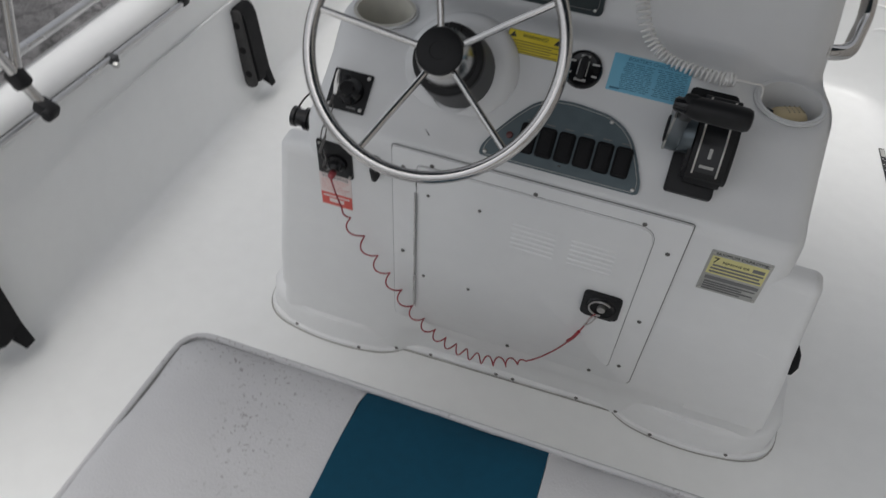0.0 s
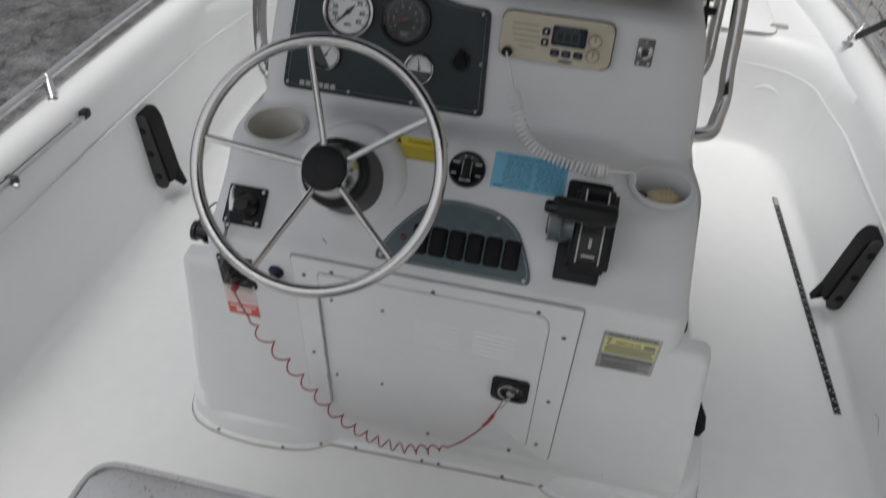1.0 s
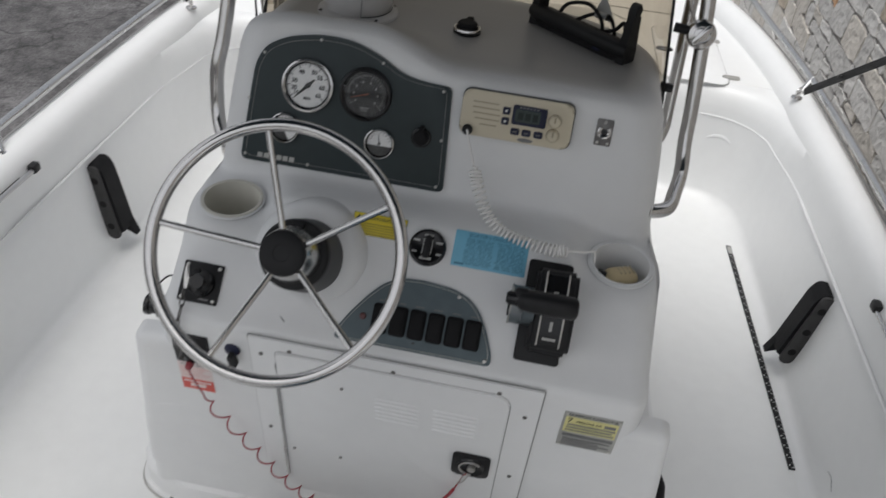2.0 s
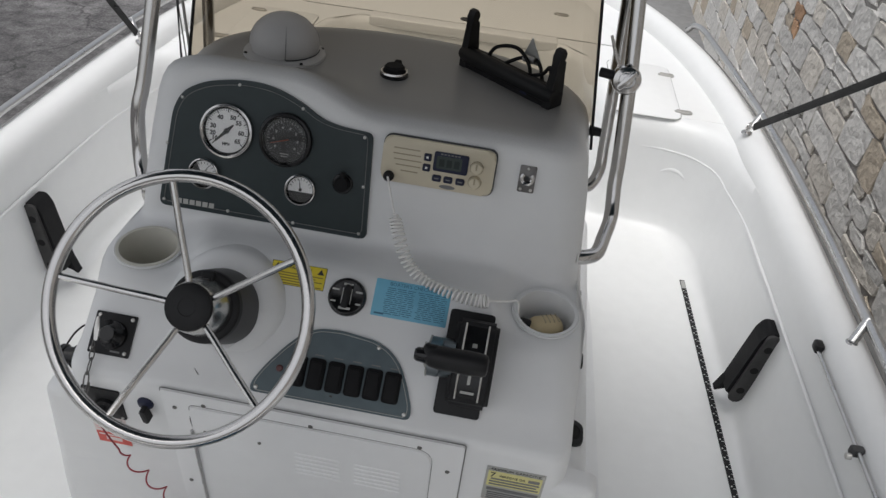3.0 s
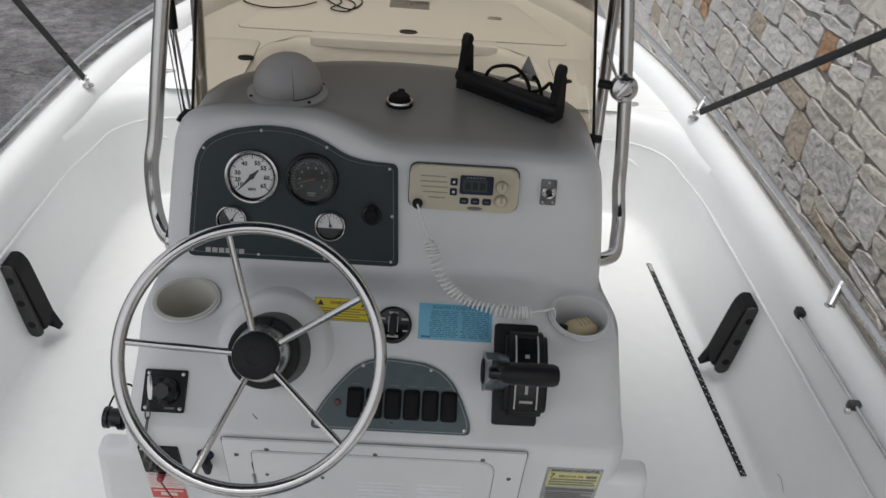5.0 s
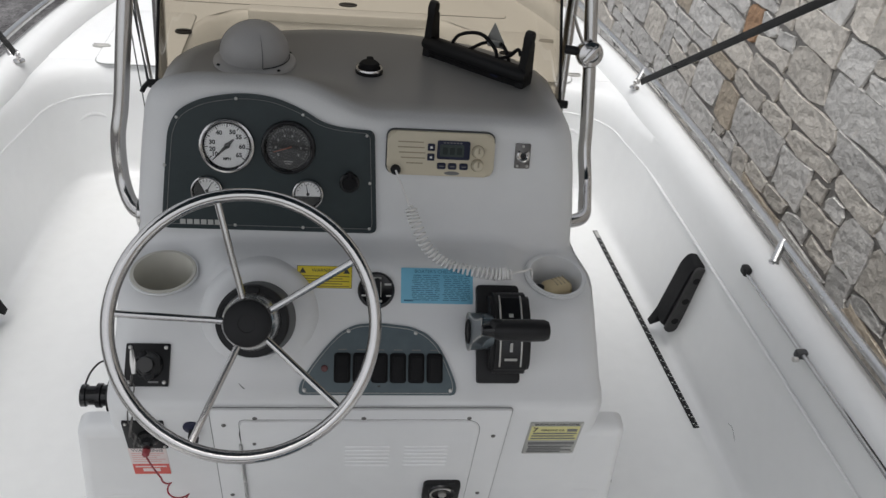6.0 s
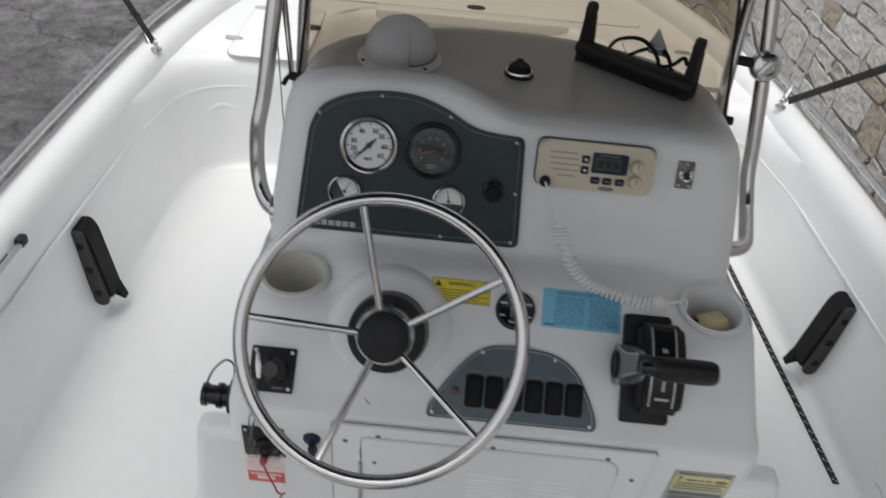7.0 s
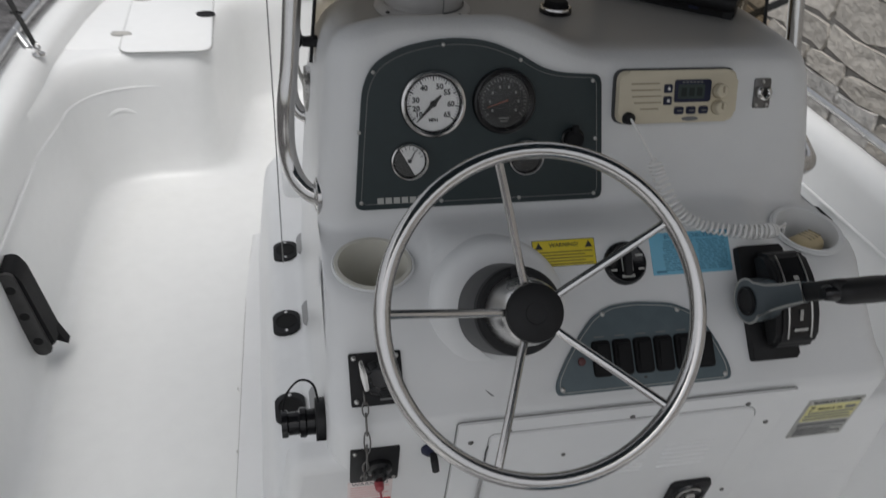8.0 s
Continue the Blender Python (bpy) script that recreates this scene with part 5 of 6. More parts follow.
sp, m = gauge(-0.252, 0.146, 0.049, "speedometer", "white-faced speedometer with a chrome bezel, marked in MPH", STEEL, DIAL)
for text, ang in (("10", 216), ("20", 195), ("30", 168), ("40", 121), ("50", 68), ("55", 38), ("60", -2), ("65", -38)):
    a = radians(ang)
    lettering("numeral", text, 0.0108, m @ T((0.0262 * math.cos(a), 0.0262 * math.sin(a), 0.0048)), INK, sp, bold=0.0004)
lettering("print", "MPH", 0.0068, m @ T((0, -0.0235, 0.0048)), INK, sp, bold=0.0003)
own = bmesh.new()
for i in range(41):
    a = radians(216 - 254 * i / 40)
    w = 0.0009 if i % 5 == 0 else 0.0004
    bars([(0.033 if i % 5 == 0 else 0.0355, -w, 0.0395, w)], m @ Matrix.Rotation(a, 4, "Z"), 0.0050, own)
part("scale", own, INK, sp)
part("needle", slab([(-0.017, -0.0012), (-0.003, -0.0034), (0.036, -0.0006), (0.036, 0.0006), (-0.003, 0.0034), (-0.017, 0.0012)], 0.0056, 0.0066, m @ Matrix.Rotation(radians(226), 4, "Z")), INK, sp)
part("needle_cap", disc(0.005, 0.005, 0.008, m, 0.001, 16), INK, sp)

ta, m = gauge(-0.145, 0.147, 0.048, "tachometer", "black tachometer with a red needle behind glass", BLACK_GLOSS, DARK_DIAL)
own = bmesh.new()
for i in range(29):
    a = radians(216 - 252 * i / 28)
    bars([(0.029 if i % 4 == 0 else 0.0315, -0.0006, 0.0345, 0.0006)], m @ Matrix.Rotation(a, 4, "Z"), 0.0050, own)
part("scale", own, GREY_RUBBER, ta)
part("needle", slab([(-0.006, -0.0012), (0.028, -0.0005), (0.028, 0.0005), (-0.006, 0.0012)], 0.0056, 0.0066, m @ Matrix.Rotation(radians(198), 4, "Z")), mat("faded orange needle", (0.22, 0.06, 0.03), 0.5), ta)
part("number_ring", bars([(0.022 * math.cos(radians(216 - 36 * i)) - 0.0015, 0.022 * math.sin(radians(216 - 36 * i)) - 0.002, 0.022 * math.cos(radians(216 - 36 * i)) + 0.0015, 0.022 * math.sin(radians(216 - 36 * i)) + 0.002) for i in range(8)], m, 0.0050), GREY_RUBBER, ta)
part("small_print", bars([(-0.008, -0.026, 0.008, -0.0235), (-0.006, -0.030, 0.006, -0.028)], m, 0.0050), GREY_RUBBER, ta)

for x, ang, first in ((-0.288, 60, 130), (-0.1095, 100, 190)):
    g, m = gauge(x, 0.0635, 0.0285, "small_gauge", "small white-faced round gauge with a chrome bezel", STEEL, DIAL)
    # black sector paints the dark reflection seen in the glass
    part("lower_mask", slab([(0.0235 * math.cos(radians(t)), 0.0235 * math.sin(radians(t))) for t in range(first, first + 161, 10)], 0.0045, 0.0052, m), INK, g)
    own = bmesh.new()
    for i in range(9):
        bars([(0.017, -0.0005, 0.021, 0.0005)], m @ Matrix.Rotation(radians(20 + 17.5 * i), 4, "Z"), 0.0055, own)
    part("scale", own, INK, g)
    part("needle", slab([(0, -0.001), (0.018, -0.0004), (0.018, 0.0004), (0, 0.001)], 0.0056, 0.0064, m @ Matrix.Rotation(radians(ang), 4, "Z")), INK, g)
    part("needle_cap", disc(0.003, 0.005, 0.007, m, 0.001, 12), INK, g)


def power_socket(m, chrome=False):
    g = thing("power_socket", "round black twelve-volt socket with a rubber cap", "socket", m.translation, "power sockets")
    part("flange", lathe([(0.0185, 0), (0.0185, 0.003), (0.016, 0.005), (0, 0.005)], m, 28), BLACK_GLOSS, g)
    if chrome:
        part("chrome_ring", tube([m @ Vector((0.0165 * math.cos(a), 0.0165 * math.sin(a), 0.006)) for a in [radians(15 * k) for k in range(24)]], 0.0028, 8, closed=True), STEEL, g)
    part("cap", lathe([(0.0135, 0.004), (0.0135, 0.013), (0.011, 0.016), (0, 0.0165)], m, 24), RUBBER, g)
    part("tab", box(0.010, 0.012, 0.010, m @ T((0.001, 0.0165, 0.011)), 0.003), RUBBER, g)


power_socket(on(FACE, -0.035, 0.087, 0.006))
power_socket(T((-0.001, 0.548, 1.0405)) @ Matrix.Diagonal((1.5, 1.5, 1.3, 1)), True)

# ---- radio with microphone ----
radio = thing("marine_radio", "cream marine VHF radio with a grey display", "radio", FACE @ Vector((0.13, 0.148, 0)))
part("case", slab(rounded(rect(0.031, 0.109, 0.227, 0.188), 0.016), -0.002, 0.022, FACE, bevel=0.006, segments=3), CREAM, radio)
# charcoal slab behind the case paints the shadow gap round it
part("shadow_trim", slab(rounded(rect(0.0293, 0.1077, 0.2293, 0.1904), 0.017), -0.002, 0.009, FACE, bevel=0.001), CHARCOAL, radio)
part("display_frame", slab(rounded(rect(0.121, 0.140, 0.181, 0.174), 0.004), 0.021, 0.0245, FACE, bevel=0.001), NAVY, radio)
part("display", slab(rounded(rect(0.126, 0.145, 0.170, 0.167), 0.003), 0.0240, 0.0250, FACE), LCD, radio)
part("display_digits", bars([(0.131 + 0.013 * i, 0.149, 0.140 + 0.013 * i, 0.162) for i in range(3)], FACE, 0.0252), LCD_DIGIT, radio)
part("brand_print", bars([(0.132 + 0.006 * i, 0.1692, 0.136 + 0.006 * i, 0.1715) for i in range(6)], FACE, 0.0252), GREY_INK, radio)
for x, s in ((0.110, 0.161), (0.110, 0.143)):
    b = part("button", box(0.013, 0.013, 0.006, on(FACE, x, s, 0.023), 0.002), NAVY, radio)
    part("button_mark", bars([(-0.002, -0.002, 0.002, 0.002)], on(FACE, x, s), 0.0265), WHITE_INK, b)
for x in (0.130, 0.150, 0.171):
    b = part("button", box(0.016, 0.012, 0.006, on(FACE, x, 0.1275, 0.023), 0.003), NAVY, radio)
    part("button_mark", bars([(-0.004, -0.001, 0.004, 0.001)], on(FACE, x, 0.1275), 0.0265), GREY_INK, b)
for s in (0.156, 0.131):
    part("knob_ring", disc(0.0120, 0.021, 0.0232, on(FACE, 0.196, s), 0.0005), CREAM_DARK, radio)
    part("knob", lathe([(0.0105, 0.020), (0.010, 0.034), (0.008, 0.036), (0, 0.036)], on(FACE, 0.196, s), 24), CREAM, radio)
    part("knob_mark", box(0.003, 0.010, 0.002, on(FACE, 0.196, s + 0.003, 0.0362)), CREAM_DARK, radio)
part("badge", slab([(0.014 * math.cos(radians(t)) + 0.150, 0.0035 * math.sin(radians(t)) + 0.1145) for t in range(0, 360, 20)], 0.021, 0.0228, FACE), GREY_INK, radio)
for i, (a, b) in enumerate(((0.050, 0.096), (0.050, 0.098), (0.052, 0.100), (0.056, 0.100), (0.066, 0.096))):
    s = 0.169 - 0.0095 * i
    part("speaker_slot", bars([(a, s - 0.0011, b, s + 0.0011)], FACE, 0.0224), CREAM_DARK, radio)
part("microphone_jack", lathe([(0.0095, 0.020), (0.009, 0.030), (0.006, 0.034), (0, 0.034)], on(FACE, 0.047, 0.118), 20), BLACK, radio)

mic = thing("microphone", "beige radio microphone lying in the cup holder", "microphone", CUPS[1])
mm = CUP_M[1] @ T((0.004, -0.008, -0.026)) @ Matrix.Rotation(radians(20), 4, "Z") @ Matrix.Rotation(radians(-14), 4, "X")
own = box(0.062, 0.044, 0.036, mm, 0.0175, 5)
part("shell", own, BEIGE, mic)
for i in range(4):
    part("grille_slot", tube([mm @ Vector((-0.004 + 0.008 * i, -0.012, 0.0172)), mm @ Vector((-0.004 + 0.008 * i, 0.012, 0.0172))], 0.0012, 6), CREAM_DARK, mic)
part("strain_relief", tube([mm @ Vector((-0.048, 0.010, 0.014)), mm @ Vector((-0.036, 0.006, 0.010)), mm @ Vector((-0.026, 0.003, 0.004))], [0.004, 0.007, 0.009], 10), BLACK, mic)
jack = FACE @ Vector((0.047, 0.118, 0.033))
spine = smooth_path([jack, (0.060, 0.262, 0.945), (0.074, 0.238, 0.918), (0.083, 0.226, 0.898), (0.100, 0.206, 0.868), (0.122, 0.192, 0.848), (0.150, 0.180, 0.838), (0.180, 0.168, 0.837), (0.212, 0.158, 0.838), (0.240, 0.154, 0.840), (0.256, 0.156, 0.842), (0.285, 0.176, 0.832), (0.305, 0.198, 0.818), tuple(mm @ Vector((-0.048, 0.010, 0.014)))], 26)
own_pts = []
lo, hi = int(26 * 1.8), 26 * 10
for i, p in enumerate(spine):
    if i < lo or i >= hi:
        own_pts.append(p)
        continue
    tangent = (spine[i + 1] - spine[i - 1]).normalized()
    u = tangent.cross(Vector((0, -0.6, 0.8))).normalized()
    w = u.cross(tangent)
    for q in range(5):
        tt = (i + q / 5 - lo) / (hi - lo)
        ang = 2 * math.pi * 33 * tt
        own_pts.append(p.lerp(spine[i + 1], q / 5) + (0.0090 + 0.0010 * math.sin(9 * tt)) * min(1, 30 * tt + 0.1, 30 * (1 - tt) + 0.1) * (math.cos(ang) * u + math.sin(ang) * w))
part("coiled_cord", tube(own_pts, 0.0020, 8), WHITE_CORD, mic, "white coiled microphone cord")

hook = thing("microphone_bracket", "small stainless microphone bracket screwed to the console", "bracket", FACE @ Vector((0.284, 0.148, 0)))
part("plate", slab(rounded(rect(0.2695, 0.125, 0.2985, 0.172), 0.003), -0.001, 0.002, FACE, bevel=0.0008), DARK_STEEL, hook)
part("cup_clip", tube([on(FACE, 0.284, 0.150, 0.008) @ Vector((0.009 * math.cos(a), 0.009 * math.sin(a), 0)) for a in [radians(-230 + 28 * k) for k in range(11)]], 0.0042, 8), STEEL, hook)
part("hole", disc(0.004, 0.002, 0.003, on(FACE, 0.284, 0.150), n=14), CHARCOAL, hook)
for x, s in ((0.275, 0.130), (0.293, 0.130), (0.284, 0.1665)):
    screw(on(FACE, x, s, 0.002), hook, 0.003)

# ---- on the hood ----
comp = thing("compass", "grey domed compass with its cover closed, on the hood", "compass", (-0.227, 0.566, 1.04))
cm = T((-0.227, 0.570, 1.0400)) @ Matrix.Diagonal((1.11, 1.11, 1.06, 1))
part("flange", lathe([(0.073, 0), (0.072, 0.004), (0.066, 0.009), (0.058, 0.011), (0, 0.011)], cm, 44), GREY_DOME, comp)
part("dome", lathe([(0.058, 0.008), (0.059, 0.018)] + [(0.058 * math.cos(radians(t)), 0.020 + 0.054 * math.sin(radians(t))) for t in range(0, 86, 8)] + [(0, 0.074)], cm, 44), GREY_DOME, comp)
VISOR = cm @ T((0, 0, 0.020)) @ Matrix.Rotation(radians(19), 4, "Z") @ Matrix.Diagonal((1, 1, 0.94, 1))
own = bmesh.new()
rows = []
for j in range(9):
    lean = radians(-9 + 99 * j / 8)
    rows.append([own.verts.new(VISOR @ Matrix.Rotation(lean, 4, "X") @ Vector((0.0612 * math.cos(radians(u)), 0, 0.0612 * math.sin(radians(u))))) for u in range(0, 181, 9)])
for p, q in zip(rows, rows[1:]):
    for k in range(20):
        own.faces.new((p[k], p[k + 1], q[k + 1], q[k]))
bmesh.ops.recalc_face_normals(own, faces=own.faces[:])
bmesh.ops.solidify(own, geom=own.faces[:], thickness=0.0016)
bmesh.ops.recalc_face_normals(own, faces=own.faces[:])
part("visor", own, GREY_DOME, comp)
part("visor_edge", tube([VISOR @ Matrix.Rotation(radians(-10), 4, "X") @ Vector((0.0602 * math.cos(radians(u)), 0, 0.0602 * math.sin(radians(u)))) for u in range(4, 177, 8)], 0.0014, 6), CHARCOAL, comp)
part("visor_seam", tube([VISOR @ Vector((0.0030 * (u / 60), -0.0612 * math.cos(radians(u)), 0.0612 * math.sin(radians(u)))) for u in range(-8, 58, 6)], [0.0010] * 5 + [0.0008, 0.0007, 0.0006, 0.0005, 0.0003, 0.0002], 6), GREY_RUBBER, comp)
part("visor_foot", tube([VISOR @ Vector((0.0612 * math.cos(radians(u)), 0.0612 * math.sin(radians(u)), -0.009)) for u in range(-90, -4, 6)], 0.0011, 6), CHARCOAL, comp)
for x, y in ((-0.058, -0.040), (0.046, -0.052), (0.060, 0.03)):
    screw(cm @ T((x, y, 0.007)), comp, 0.0032, material=BLACK)

br = thing("finder_bracket", "black plastic fish finder bracket with loose cables", "bracket", (0.21, 0.588, 1.04))
A, B = Vector((0.124, 0.668, 1.041)), Vector((0.316, 0.512, 1.041))
bmx = frame_of((A + B) / 2, B - A, (0, 0, 1))
L = (B - A).length
part("foot", slab(rounded(rect(-L / 2, -0.002, L / 2, 0.034), 0.008), -0.014, 0.016, bmx, bevel=0.006), BLACK, br)
part("tilt_bar", tube([bmx @ Vector((x, 0.026, 0.012)) for x in (-L / 2, -L / 2 + 0.01, L / 2 - 0.01, L / 2)], [0.012, 0.016, 0.016, 0.012], 14), BLACK, br)
for x in (-L / 2 + 0.010, L / 2 - 0.010):
    prof = [(-0.020, -0.002), (0.020, -0.002), (0.018, 0.04), (0.012, 0.085), (0.013, 0.100), (0.008, 0.112), (-0.002, 0.114), (-0.008, 0.106), (-0.008, 0.098), (0.000, 0.097), (0.000, 0.091), (-0.010, 0.090), (-0.014, 0.04)]
    am = bmx @ T((x, 0, 0)) @ Matrix.Rotation(radians(90), 4, "Y")
    part("arm", slab([(-u, v) for u, v in prof[::-1]], -0.0085, 0.0085, am, bevel=0.003), BLACK, br)
for pts in (((-0.07, 0.02, 0), (-0.055, 0.055, -0.01), (-0.01, 0.068, -0.02), (0.03, 0.05, -0.015), (0.045, 0.018, -0.01)), ((0.03, 0.03, 0.0), (0.06, 0.04, -0.02), (0.085, 0.065, -0.01), (0.098, 0.06, 0.0)), ((-0.03, 0.03, -0.01), (0.0, 0.05, -0.03), (0.04, 0.055, -0.03), (0.07, 0.02, -0.02))):
    part("cable", tube(smooth_path([bmx @ Vector(p) for p in pts], 6), 0.0038, 8), RUBBER, br)
part("cable_plug", tube([bmx @ Vector((0.01, 0.055, -0.022)), bmx @ Vector((0.035, 0.056, -0.026))], 0.007, 10), STEEL_DULL, br)
part("foil_tag", slab([(-0.012, 0.0), (0.045, 0.0), (0.008, 0.05)], 0, 0.0008, bmx @ T((0.005, 0.045, -0.035))), SILVER_LABEL, br)
part("blue_sticker", bars([(0.045, 0.006, 0.062, 0.016)], bmx, 0.0168), NAVY, br)

# ---- windscreen and grab rails ----
ws = thing("windscreen", "amber tinted acrylic windscreen wrapped round the hood", "windscreen", (0, 0.75, 1.0))
plan = smooth_path([(-0.412, 0.530, 0), (-0.400, 0.62, 0), (-0.345, 0.72, 0), (-0.22, 0.775, 0), (0, 0.792, 0), (0.22, 0.775, 0), (0.345, 0.72, 0), (0.390, 0.62, 0), (0.394, 0.525, 0)], 12)
own = bmesh.new()
cols = []
for i, p in enumerate(plan):
    front = step(p.y, 0.5, 0.78)
    lo_z = 0.965 + 0.035 * front
    cols.append([own.verts.new((p.x * (1 - (0.25 if p.x < 0 else 0.34) * (z - 1.0) * (1 - 0.3 * front)), p.y + (0.16 * (1 - front) - 0.06 * front) * (z - 1.0), z)) for z in [lo_z + (1.44 - lo_z) * k / 12 for k in range(13)]])
for a, b in zip(cols, cols[1:]):
    for k in range(12):
        own.faces.new((a[k], b[k], b[k + 1], a[k + 1]))
edges = [[v.co.copy() for v in cols[0]], [v.co.copy() for v in cols[-1]]]
rim = [c[-1].co.copy() for c in cols]
sheet = part("acrylic_sheet", own, SMOKE, ws, angle=80)
sheet.visible_shadow = False
part("top_edge", tube(rim, 0.0024, 6), SMOKE, ws)
for e in edges:
    part("edge_trim", tube(e, 0.0032, 6), BLACK, ws)
for x, y in ((-0.424, 0.535), (0.408, 0.535)):
    part("bolt", tube([(x + (0.02 if x < 0 else -0.02), y, 0.998), (x - (0.004 if x < 0 else -0.004), y - 0.002, 0.998)], [0.010, 0.008], 12), BLACK, ws)


def grab_rail(s):
    g = thing("grab_rail", "stainless steel grab rail bolted to the side of the console", "rail", (s * 0.42, 0.45, 0.85), "grab rails")
    aft = [(s * 0.385, 0.325, 0.842), (s * 0.418, 0.335, 0.842), (s * 0.437, 0.350, 0.846), (s * 0.454, 0.376, 0.862), (s * 0.461, 0.402, 0.895), (s * 0.455, 0.425, 0.95), (s * 0.446, 0.445, 1.01), (s * 0.432, 0.488, 1.15), (s * 0.412, 0.545, 1.33), (s * 0.398, 0.60, 1.45), (s * 0.380, 0.66, 1.50)]
    fwd = [(s * 0.380, 0.65, 0.800), (s * 0.405, 0.66, 0.800), (s * 0.430, 0.672, 0.804), (s * 0.445, 0.690, 0.835), (s * 0.442, 0.694, 0.90), (s * 0.425, 0.675, 1.12), (s * 0.408, 0.645, 1.30), (s * 0.396, 0.628, 1.42), (s * 0.388, 0.64, 1.47)]
    if s < 0:
        aft = [(x - 0.006 * step(z, 0.86, 0.95), y - 0.022 * step(z, 0.86, 0.95), z - 0.016 * (1 - step(z, 0.86, 0.95))) for x, y, z in aft]
    else:
        aft = [(x + 0.05 * (x - 0.264) * step(z, 0.83, 0.92) - 0.010 * step(z, 0.842, 0.862) * (1 - step(z, 0.92, 1.05)), y + 0.05 * (y + 0.849) * step(z, 0.83, 0.92), z + 0.05 * (z - 1.672) * step(z, 0.83, 0.92)) for x, y, z in aft]
    part("aft_leg", tube(smooth_path(aft, 6), 0.0137, 16), STEEL, g)
    part("forward_leg", tube(smooth_path(fwd, 6), 0.0125, 14), STEEL, g)
    for x, y, z in ((0.396 if s > 0 else 0.421, 0.338, 0.842 if s > 0 else 0.826), (0.399 if s > 0 else 0.419, 0.655, 0.800)):
        m = T((s * x, y, z)) @ Matrix.Rotation(s * radians(90), 4, "Y")
        f = part("flange", lathe([(0.030, -0.005), (0.030, 0.0012), (0.0285, 0.0025), (0.018, 0.0032), (0.015, 0.006), (0, 0.006)], m, 28), STEEL, g)
        for k in range(3):
            a = radians(120 * k + 60)
            screw(m @ T((0.023 * math.cos(a), 0.023 * math.sin(a), 0.0022)), f, 0.0035)
    return g


for s in (-1, 1):
    grab_rail(s)

clampw = thing("rail_clamp", "chrome rail clamp with lever on the grab rail", "clamp", (0.436, 0.535, 1.11))
km = frame_of((0.432, 0.521, 1.115), (1, 0, 0), (0, 0.3, 1)) @ Matrix.Diagonal((1.04, 1.04, 1.04, 1))
part("clamp_ring", lathe([(0.012, -0.014), (0.024, -0.014), (0.026, -0.006), (0.026, 0.006), (0.023, 0.014), (0.015, 0.016), (0.013, 0.010), (0.006, 0.012), (0, 0.010)], km, 28), STEEL, clampw)
part("clamp_bar", slab(rounded([(-0.0045, -0.021), (0.0045, -0.021), (0.006, 0.0), (0.0045, 0.021), (-0.0045, 0.021), (-0.006, 0.0)], 0.003), 0.009, 0.0165, km @ Matrix.Rotation(radians(-38), 4, "Z"), bevel=0.0015), STEEL, clampw)
part("clamp_arm", tube([km @ Vector((-0.022, 0.004, 0)), km @ Vector((-0.046, 0.006, -0.008))], 0.009, 12), BLACK, clampw)
part("clamp_lever", tube([km @ Vector((-0.012, 0.014, 0.0)), km @ Vector((-0.028, 0.042, 0.004)), km @ Vector((-0.040, 0.070, 0.006))], [0.005, 0.0055, 0.004], 10, flat=0.6), STEEL, clampw)

cordt = thing("antenna_mount", "black antenna stub with two thin cords beside the windscreen", "antenna", (-0.44, 0.56, 1.0))
part("stub", tube([(-0.452, 0.60, 1.145), (-0.456, 0.606, 1.175), (-0.458, 0.615, 1.20)], [0.010, 0.012, 0.011], 14), BLACK, cordt)
part("mast", tube([(-0.458, 0.612, 1.19), (-0.462, 0.66, 1.40), (-0.466, 0.70, 1.6)], 0.006, 10), BLACK, cordt)
for d in (0.0, 0.012):
    part("cord", tube([(-0.454 - d * 0.4, 0.602, 1.15), (-0.440, 0.560, 1.06), (-0.428 - d * 0.2, 0.537, 1.0)], 0.0016, 6), CHARCOAL, cordt)
part("hook", tube([(-0.424, 0.537, 1.004), (-0.436, 0.530, 0.992), (-0.440, 0.522, 0.985)], 0.005, 8), BLACK, cordt)

rat = part("ratchet_base", lathe([(0, -0.004), (0.036, -0.004), (0.036, 0.003), (0.030, 0.005), (0.022, 0.009), (0, 0.009)], T((-0.418, 0.60, 0.886)) @ Matrix.Rotation(radians(-90), 4, "Y") @ Matrix.Diagonal((1.14, 1.14, 1, 1)), 28), STEEL_DULL, cordt)
own = bmesh.new()
for k in range(30):
    a = radians(12 * k)
    box(0.006, 0.0038, 0.007, T((-0.421, 0.60, 0.886)) @ Matrix.Rotation(radians(-90), 4, "Y") @ T((0.0365 * math.cos(a), 0.0365 * math.sin(a), 0)) @ Matrix.Rotation(a, 4, "Z"), bm=own)
part("toothed_rim", own, STEEL_DULL, rat)
part("mast_foot", tube([(-0.424, 0.60, 0.890), (-0.436, 0.601, 0.93), (-0.450, 0.602, 1.145)], 0.0032, 8), STEEL_DULL, cordt)

